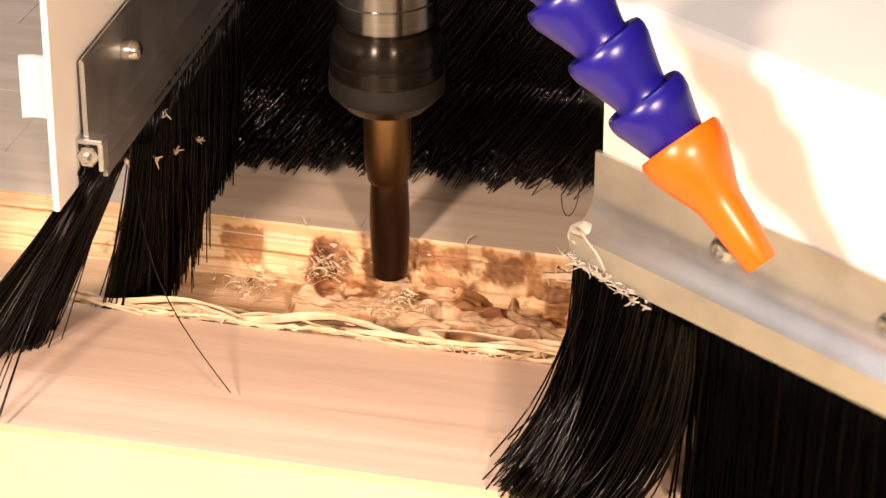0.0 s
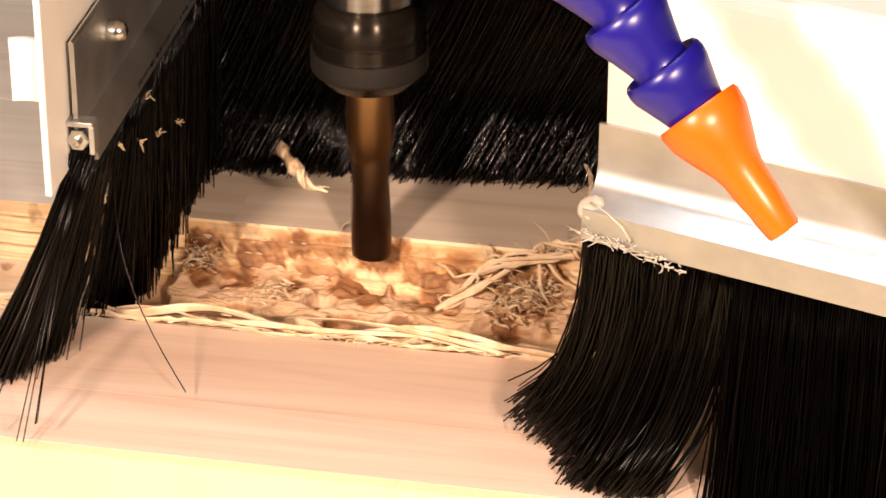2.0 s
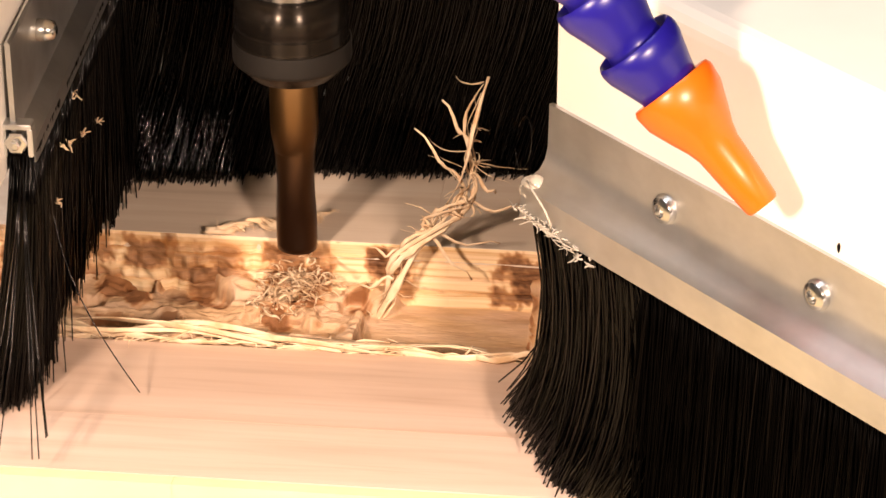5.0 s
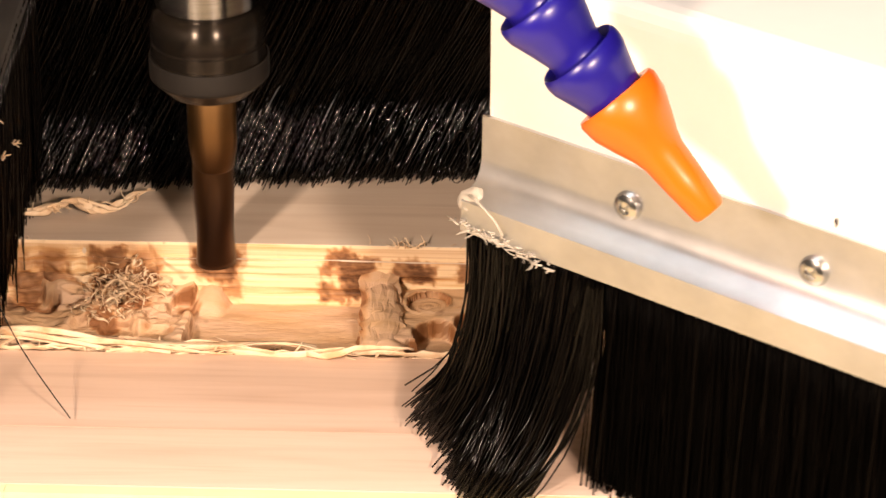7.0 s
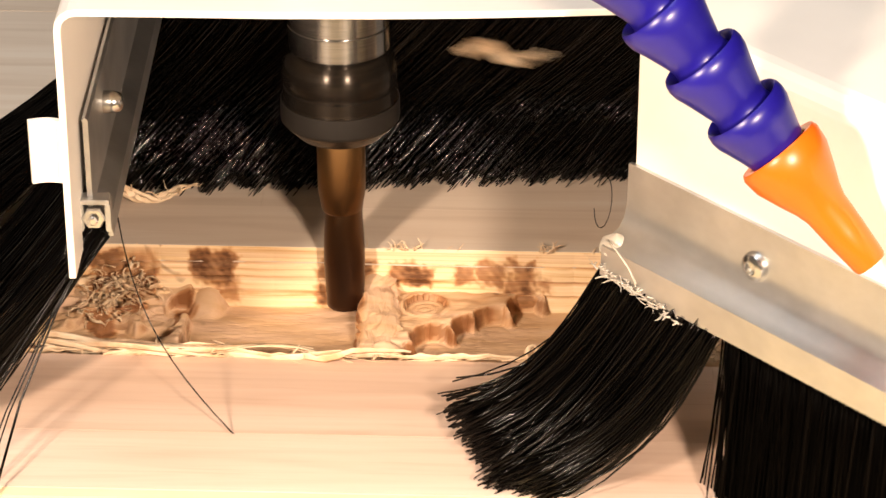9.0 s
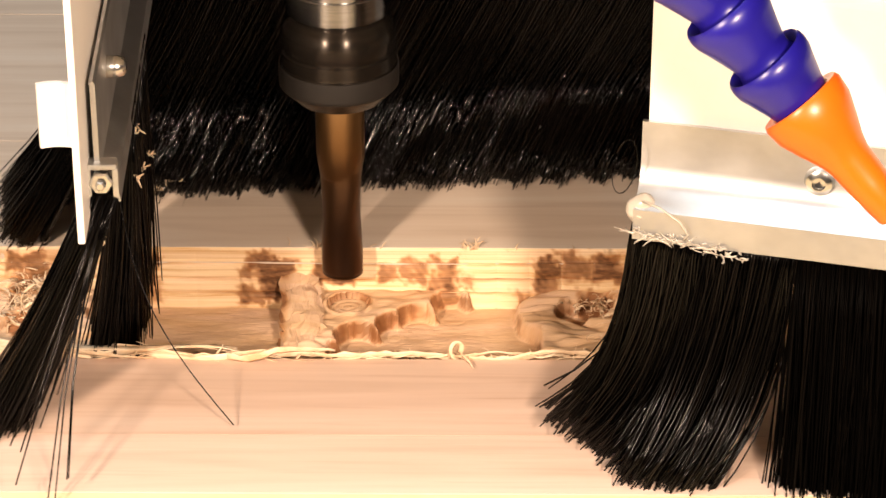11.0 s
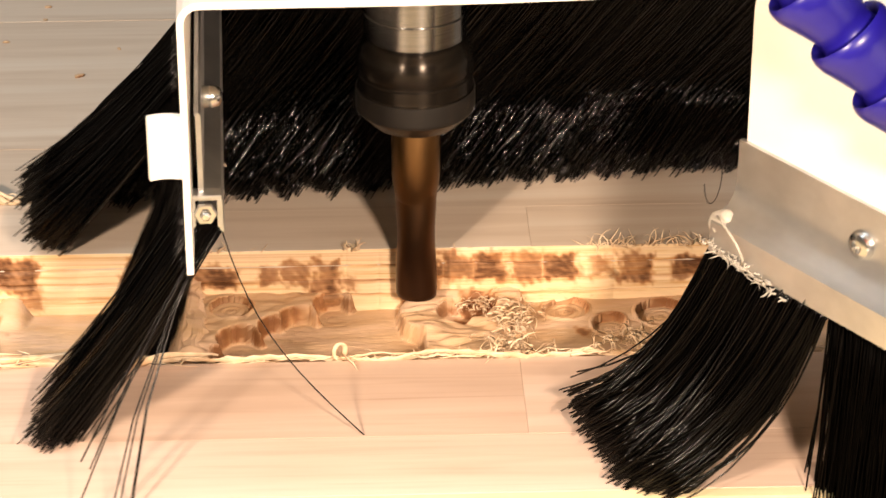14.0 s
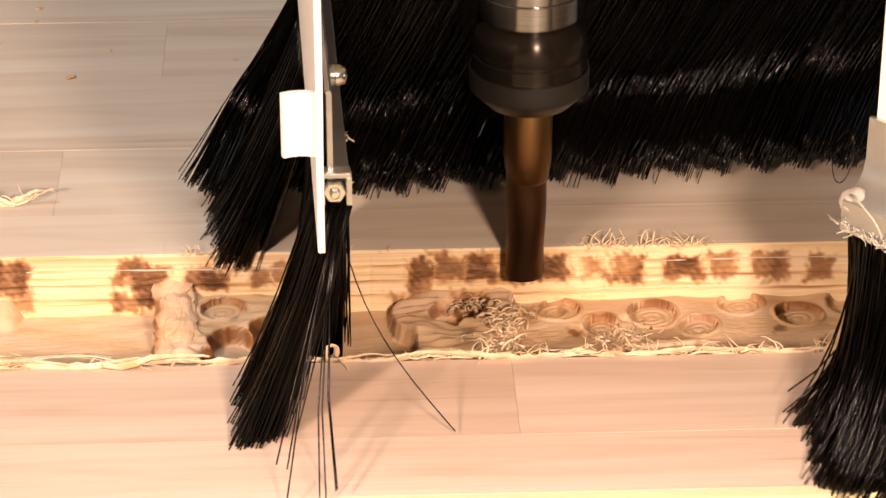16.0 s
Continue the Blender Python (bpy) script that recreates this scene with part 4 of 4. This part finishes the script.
def air_nozzle():
    nz = thing("air_nozzle", "jointed blue plastic hose with an orange nozzle", "air nozzle")
    wide, tip = Vector((0.0977, -0.1345, 0.0995)), Vector((0.1168, -0.1425, 0.0786))
    axis = (tip - wide).normalized()
    m = Matrix.Translation(wide) @ axis.to_track_quat("Z", "Y").to_matrix().to_4x4()
    bm = bmesh.new()
    L = (tip - wide).length
    lathe(bm, [(0.0060, 0.0010), (0.0068, -0.0002), (0.0087, -0.0004), (0.0092, 0.0006), (0.0088, 0.0042), (0.0070, 0.0088), (0.0054, 0.0125), (0.0047, 0.0150), (0.0043, 0.021), (0.0036, L - 0.0006), (0.0032, L), (0.0022, L), (0.0020, L - 0.003)], 48, m, cap=False)
    sharp(part("nozzle", bm, ORANGE, nz, "glossy orange plastic nozzle", True), 50)
    p = wide + axis * 0.0015
    d = Vector((-0.655, 0.10, 0.75)).normalized()
    p += axis * 0.0025
    for k in range(9):
        q = p + d * (0.0158 if k == 0 else 0.0134)
        mm = Matrix.Translation(q) @ (p - q).to_track_quat("Z", "Y").to_matrix().to_4x4()
        bm = bmesh.new()
        end = (p - q).length
        lathe(bm, [(0.0064, 0.0050), (0.0070, 0.0020), (0.0079, 0.0001), (0.0084, -0.0002), (0.0088, 0.0004), (0.0090, 0.0016), (0.0088, 0.0034), (0.0083, 0.0048), (0.0071, 0.0085), (0.0063, 0.0112), (0.0060, 0.0124), (0.0060, end), (0.0064, end + 0.0016), (0.0058, end + 0.0032)], 48, mm, cap=False)
        sharp(part("segment", bm, BLUE, nz, "", True), 55)
        p = q
        d = (d + Vector((-0.012 + 0.02 * (-1) ** k, 0.01, 0.012 * (-1) ** k))).normalized()
    return nz


# ---------------------------------------------------------------- build
room()
board()
SPINDLE, NUT, BIT = spindle()
SHOE, FLAP, BUNDLES, ENDS, STRAY = dust_shoe()
REAR = [row[0] for row in BUNDLES[8:]]
NOZZLE = air_nozzle()
STRIP = tangled_shaving("wood_shaving", "long tangled rope of pale torn wood shavings", 3, 0.080, 0.0036, 6, 60, 0.0022)
LOOP = tangled_shaving("wood_shaving", "frayed rope of shaved wood lying beside the trench", 9, 0.036, 0.0012, 5, 22, 0.0014)

CHIP = tangled_shaving("wood_shaving", "short pale curl of wood thrown up by the cutter", 14, 0.017, 0.0012, 3, 10, 0.0008)
FLAKE = tangled_shaving("wood_shaving", "thin frayed shaving whirled round by the cutter", 5, 0.022, 0.0016, 4, 16, 0.0012)


def crumb(x, y, size, seed):
    bm = bmesh.new()
    bmesh.ops.create_icosphere(bm, subdivisions=2, radius=size)
    for v in bm.verts:
        v.co = Vector((v.co.x * 1.6, v.co.y, max(-0.25 * size, v.co.z * 0.5))) + noise.noise_vector(v.co * 700 + Vector((seed, 0, 0))) * size * 0.5
    ob = part("wood_crumb", bm, CUT_FLOOR, at=pose(x, y, size * 0.4, 0, 0, 40 * seed))
    tagged(ob, "tiny brown crumb of wood on the board", "wood crumb", "crumbs on the board")


for k, (x, y, size) in enumerate(((-0.0896, 0.2156, 0.0008), (-0.0765, 0.165, 0.0010), (-0.0897, 0.206, 0.0007), (-0.0662, 0.184, 0.0006), (-0.0291, 0.176, 0.0006), (-0.100, 0.190, 0.0007))):
    crumb(x, y, size, k)

# x and height of the spindle
TRAVEL = [(0, -0.1801, 0.005), (0.5, -0.1767, 0.0034), (1, -0.1696, 0.0113), (1.5, -0.1638, 0.0118), (2, -0.1507, 0.0111), (2.5, -0.1434, 0.0087),
          (3, -0.1402, 0.0057), (3.5, -0.1366, 0.0), (3.7, -0.1356, 0.0033), (4.3, -0.124, 0.0125), (5.8, -0.0979, 0.015), (6, -0.0968, 0.0151), (6.5, -0.0934, 0.014),
          (7, -0.0843, 0.0108), (7.5, -0.0765, 0.0096), (8, -0.0742, 0.0077), (8.5, -0.0727, 0.0003), (9, -0.0511, 0.0002), (9.2, -0.0504, 0.0038), (10.0, -0.044, 0.0135),
          (10.7, -0.033, 0.0125), (11.3, -0.0256, 0.0075), (11.5, -0.0177, 0.0078), (12, -0.0117, 0.0093), (12.5, -0.0079, 0.0081), (13, -0.0003, 0.0062), (13.5, 0.0032, 0.0),
          (14, 0.018, 0.0034), (14.5, 0.0205, 0.0137), (15, 0.033, 0.0144), (15.5, 0.0431, 0.0144), (16, 0.0485, 0.0086)]
# swing of the flap in degrees
SWING = [(0, 33), (0.5, 8), (1, 20), (1.5, 20), (2, 18), (2.5, 18), (3, 12), (3.5, 6), (3.7, 14), (4.3, 40), (5.8, 48), (6, 47), (6.5, 47), (7, 36), (7.5, 25), (8, 23), (8.5, 5),
         (8.7, 4), (8.8, 15), (9, 47), (9.2, 49), (10, 50), (10.8, 25), (11.3, 6), (11.5, 31), (12, 49), (12.5, 53), (13, 54), (13.5, 44), (14, 55), (14.5, 54), (15, 54), (15.5, 54), (16, 48)]

# how far the tips of the free bristle end are dragged to the side, in millimetres
DRAG = [(0, 11.5), (0.5, 19), (1, 14), (1.5, 13.5), (2, 16.5), (2.5, 19), (3, 22), (3.5, 28), (3.7, 27), (4.3, 8), (5.8, 3), (6, 3.2), (6.5, 4), (7, 13), (7.5, 18.5), (8, 21), (8.5, 30), (8.8, 31), (9, 37), (9.2, 35), (10, 10), (10.7, 14),
        (11.3, 22), (11.5, 23), (12, 21), (12.5, 23.5), (13, 28), (13.5, 32), (14, 33), (14.5, 11), (15, 9.5), (15.5, 10), (16, 9)]


# where the stray bristle's tip drags over the board, in millimetres from the spindle
STRAY_TIP = [(0, -14.6, -87.9), (0.5, -14.6, -85.6), (1, -24.9, -85.4), (1.5, -26.6, -86.3), (2, -25.1, -87.3), (2.5, -23.4, -87.4), (3, -18.3, -85.9), (3.5, -16.3, -89.6), (4.3, -24, -80), (6, -25.5, -78.3), (6.5, -25, -78.2), (7, -25.3, -83.1),
             (7.5, -30.9, -83.1), (8, -21, -85.4), (8.5, -10.2, -87.8), (9, -19.2, -83.9), (10, -24, -80), (11.5, -21.9, -82.8), (12, -23.8, -81.9), (12.5, -21.6, -84.5), (13, -18.7, -83.9), (13.5, -12.7, -83.8), (14, -15.6, -83.1), (14.5, -24.3, -77.4), (15, -25.2, -77.8), (15.5, -23, -82), (16, -22.3, -84.5)]

# how far the rear curtain is pressed forwards, in degrees
NOD = [(0, 8), (0.5, 8), (1, -4), (1.5, -4), (2, -4), (2.5, -4), (3, -2), (3.5, 8), (3.7, 7), (4.3, -12), (6, -18), (6.5, -18), (6.7, -8), (7, -1), (7.5, -1), (8, 6), (8.5, 9), (9, -3), (9.2, -3), (10, -12), (10.7, -6),
       (11.3, 8), (11.5, 8), (12, -4), (12.5, -4), (13, -4), (13.5, 6), (14, 0), (14.3, -10), (14.5, -18), (15.5, -18), (15.8, -3), (16, 9)]


def motions():
    head = [(t, pose(x, Y0, z)) for t, x, z in TRAVEL]
    for ob in (SPINDLE, SHOE, NOZZLE):
        walk(ob, head)
    for ob in (NUT, BIT):
        walk(ob, [(k / FPS, pose(0, 0, 0, 0, 0, -80 * k)) for k in range(16 * FPS + 1)])
    walk(FLAP, [(t, pose(HINGE[0], HINGE[1], 0, 0, 0, -a)) for t, a in SWING])
    for ob, at, pivot, length, gain, early in BUNDLES:
        rows = []
        for t in sorted({r[0] for r in TRAVEL} | ({r[0] for r in NOD} if ob in REAR else set())):
            z = float(np.interp(t, [r[0] for r in TRAVEL], [r[2] for r in TRAVEL]))
            lean = math.degrees(math.acos(min(1, (pivot + z) / length))) * gain * (early if t < 8.8 else 1.0)
            if t > 15.6 and ob not in REAR:
                lean *= 0.6
            if gain < 0.5:
                # hanging into the trench
                lean = (3.0 if gain * 1.12 < 0.07 else 4.0) if t < 8.8 else 32 * max(0.0, 1 - z / 0.006)
            # the rear bristles bow forwards as they are pressed down
            nod = float(np.interp(t, [r[0] for r in NOD], [r[1] for r in NOD])) if ob in REAR else 0.0
            if ob in REAR and -6 < nod < 2:
                # pressed less the further from the side rail
                nod -= 0.7 * max(0, REAR.index(ob) - 5)
            if ob in REAR[:4]:
                # these never swing back quite as far
                nod = max(nod, -1.0)
            rows.append((t, at @ pose(0, 0.8 * length * math.sin(radians(nod)), 0, -nod, lean, 0)))
        walk(ob, rows)
    times = sorted({t for t, *_ in TRAVEL} | {t for t, _ in SWING})
    for ob, mid, gain, reach in ENDS:
        rows = []
        for t in times:
            z = float(np.interp(t, [r[0] for r in TRAVEL], [r[2] for r in TRAVEL]))
            a = radians(float(np.interp(t, [r[0] for r in SWING], [r[1] for r in SWING])))
            if reach:
                # a tuft: dragged sideways, and forwards as far as the board holds its tip up
                side = float(np.interp(t, [r[0] for r in DRAG], [r[1] for r in DRAG])) / 1000 * (1 + 0.12 * gain)
                high = 0.0468 + z
                root = Y0 + HINGE[1] - mid * math.sin(a) - 0.0047 * math.cos(a)
                fore = min(0.026, max(0.003, root - FRONT), math.sqrt(max(0.0, reach ** 2 - high ** 2 - side ** 2)))
                side = max(side, min(1.25 * side + 0.004, math.sqrt(max(0.0, reach ** 2 - high ** 2 - fore ** 2))))
                down = -Vector((-side, -fore, -math.sqrt(reach ** 2 - side ** 2 - fore ** 2))).normalized()
                away = Vector((side + 0.004, fore, 0))
                away = (away - down * away.dot(down)).normalized()
                turn = Matrix((away, down.cross(away), down)).transposed().to_4x4()
                rows.append((t, pose(mid, -0.0047, 0.0468) @ Matrix.Rotation(a, 4, "Z") @ turn))
                continue
            # tips lie over the near edge of the board
            root = Y0 + HINGE[1] - mid * math.sin(a) - 0.0047 * math.cos(a)
            out = math.degrees(math.atan2(max(0.0, root - FRONT), 0.0455 + z))
            rows.append((t, pose(mid, -0.0028, 0.0468, -out * math.cos(a), (-11 + 17 * (1 - z / 0.0151)) * gain - out * math.sin(a), 0)))
        walk(ob, rows)
    rows = []
    for t, x, y in STRAY_TIP:
        z = float(np.interp(t, [r[0] for r in TRAVEL], [r[2] for r in TRAVEL]))
        aim = Vector((x / 1000, y / 1000, 0.0015 - z)) - STRAY_ROOT
        back = -aim.normalized()
        side = (Vector((-1, 0, -1)) - back * Vector((-1, 0, -1)).dot(back)).normalized()
        rows.append((t, pose(*STRAY_ROOT) @ Matrix((side, back.cross(side), back)).transposed().to_4x4()))
    walk(STRAY, rows)
    flight = [(0, -0.098, 0.052, 0.002, 8, 12), (1.5, -0.098, 0.052, 0.002, 8, 12), (2, -0.102, 0.051, 0.006, 40, 5), (2.5, -0.0937, 0.050, 0.0211, 79, 0), (3, -0.0915, 0.050, 0.0245, 77, 0),
              (3.5, -0.0892, 0.050, -0.004, 78, 0), (3.8, -0.088, 0.050, -0.002, 74, 0), (5.8, -0.0655, 0.045, 0.0215, 67, 0), (6, -0.0655, 0.045, 0.0215, 66, 0), (6.2, -0.067, 0.044, 0.023, 68, 0), (6.4, -0.073, 0.040, 0.030, 50, 0), (6.5, -0.0954, 0.032, 0.0433, -25, 0),
              (6.7, -0.120, 0.030, 0.045, -50, 0), (6.9, -0.19, 0.035, 0.030, -20, 10), (7.2, -0.27, 0.08, 0.012, 0, 30), (7.6, -0.295, 0.10, 0.0045, 0, 40), (16, -0.295, 0.10, 0.0045, 0, 40)]
    walk(LOOP, [(0, pose(-0.075, 0.030, -0.008, 0, 0, 10)), (4.0, pose(-0.085, 0.035, -0.006, 0, 0, 10)), (5.4, pose(-0.124, 0.068, 0.003, 0, 0, 30)), (6.6, pose(-0.124, 0.068, 0.003, 0, 0, 30)), (7.8, pose(-0.110, 0.080, 0.003, 0, 0, 11)),
                (9.2, pose(-0.109, 0.080, 0.003, 0, 0, 11)), (10.8, pose(-0.0925, 0.0855, 0.003, 0, 0, 4)), (16, pose(-0.0925, 0.0855, 0.003, 0, 0, 4))])
    walk(CHIP, [(t, pose(x, y, z, 0, -up, turn)) for t, x, y, z, up, turn in ((0, -0.165, 0.024, -0.0145, 0, 10), (1.75, -0.165, 0.024, -0.0145, 0, 10), (1.9, -0.172, 0.045, 0.014, 20, 5), (2.0, -0.168, 0.045, 0.0225, -38, 0), (2.1, -0.1615, 0.045, 0.031, -68, 0),
                                                                              (2.3, -0.150, 0.040, 0.012, -20, 5), (2.5, -0.145, 0.024, -0.0145, 0, 10), (16, -0.145, 0.024, -0.0145, 0, 10))])
    walk(FLAKE, [(t, pose(x, y, z, 0, -up, turn)) for t, x, y, z, up, turn in ((0, -0.062, 0.022, -0.0155, 0, 0), (8.6, -0.062, 0.022, -0.0155, 0, 0), (8.8, -0.085, 0.076, 0.040, 40, 0), (8.9, -0.060, 0.078, 0.050, 2, 0), (9.0, -0.010, 0.078, 0.046, 3, 0), (9.1, 0.020, 0.066, 0.030, 10, 0),
                                                                               (9.3, -0.010, 0.022, -0.0150, 0, 0), (12.6, -0.010, 0.022, -0.0150, 0, 0), (12.8, 0.008, 0.045, 0.002, 50, 0), (13.0, 0.0115, 0.054, 0.010, 72, 0), (13.5, 0.0135, 0.054, 0.006, 68, 0), (13.8, 0.006, 0.022, -0.0155, 10, 0), (16, 0.006, 0.022, -0.0155, 10, 0))])
    walk(STRIP, [(t, pose(x, y, z, 0, -up, turn)) for t, x, y, z, up, turn in flight])


motions()
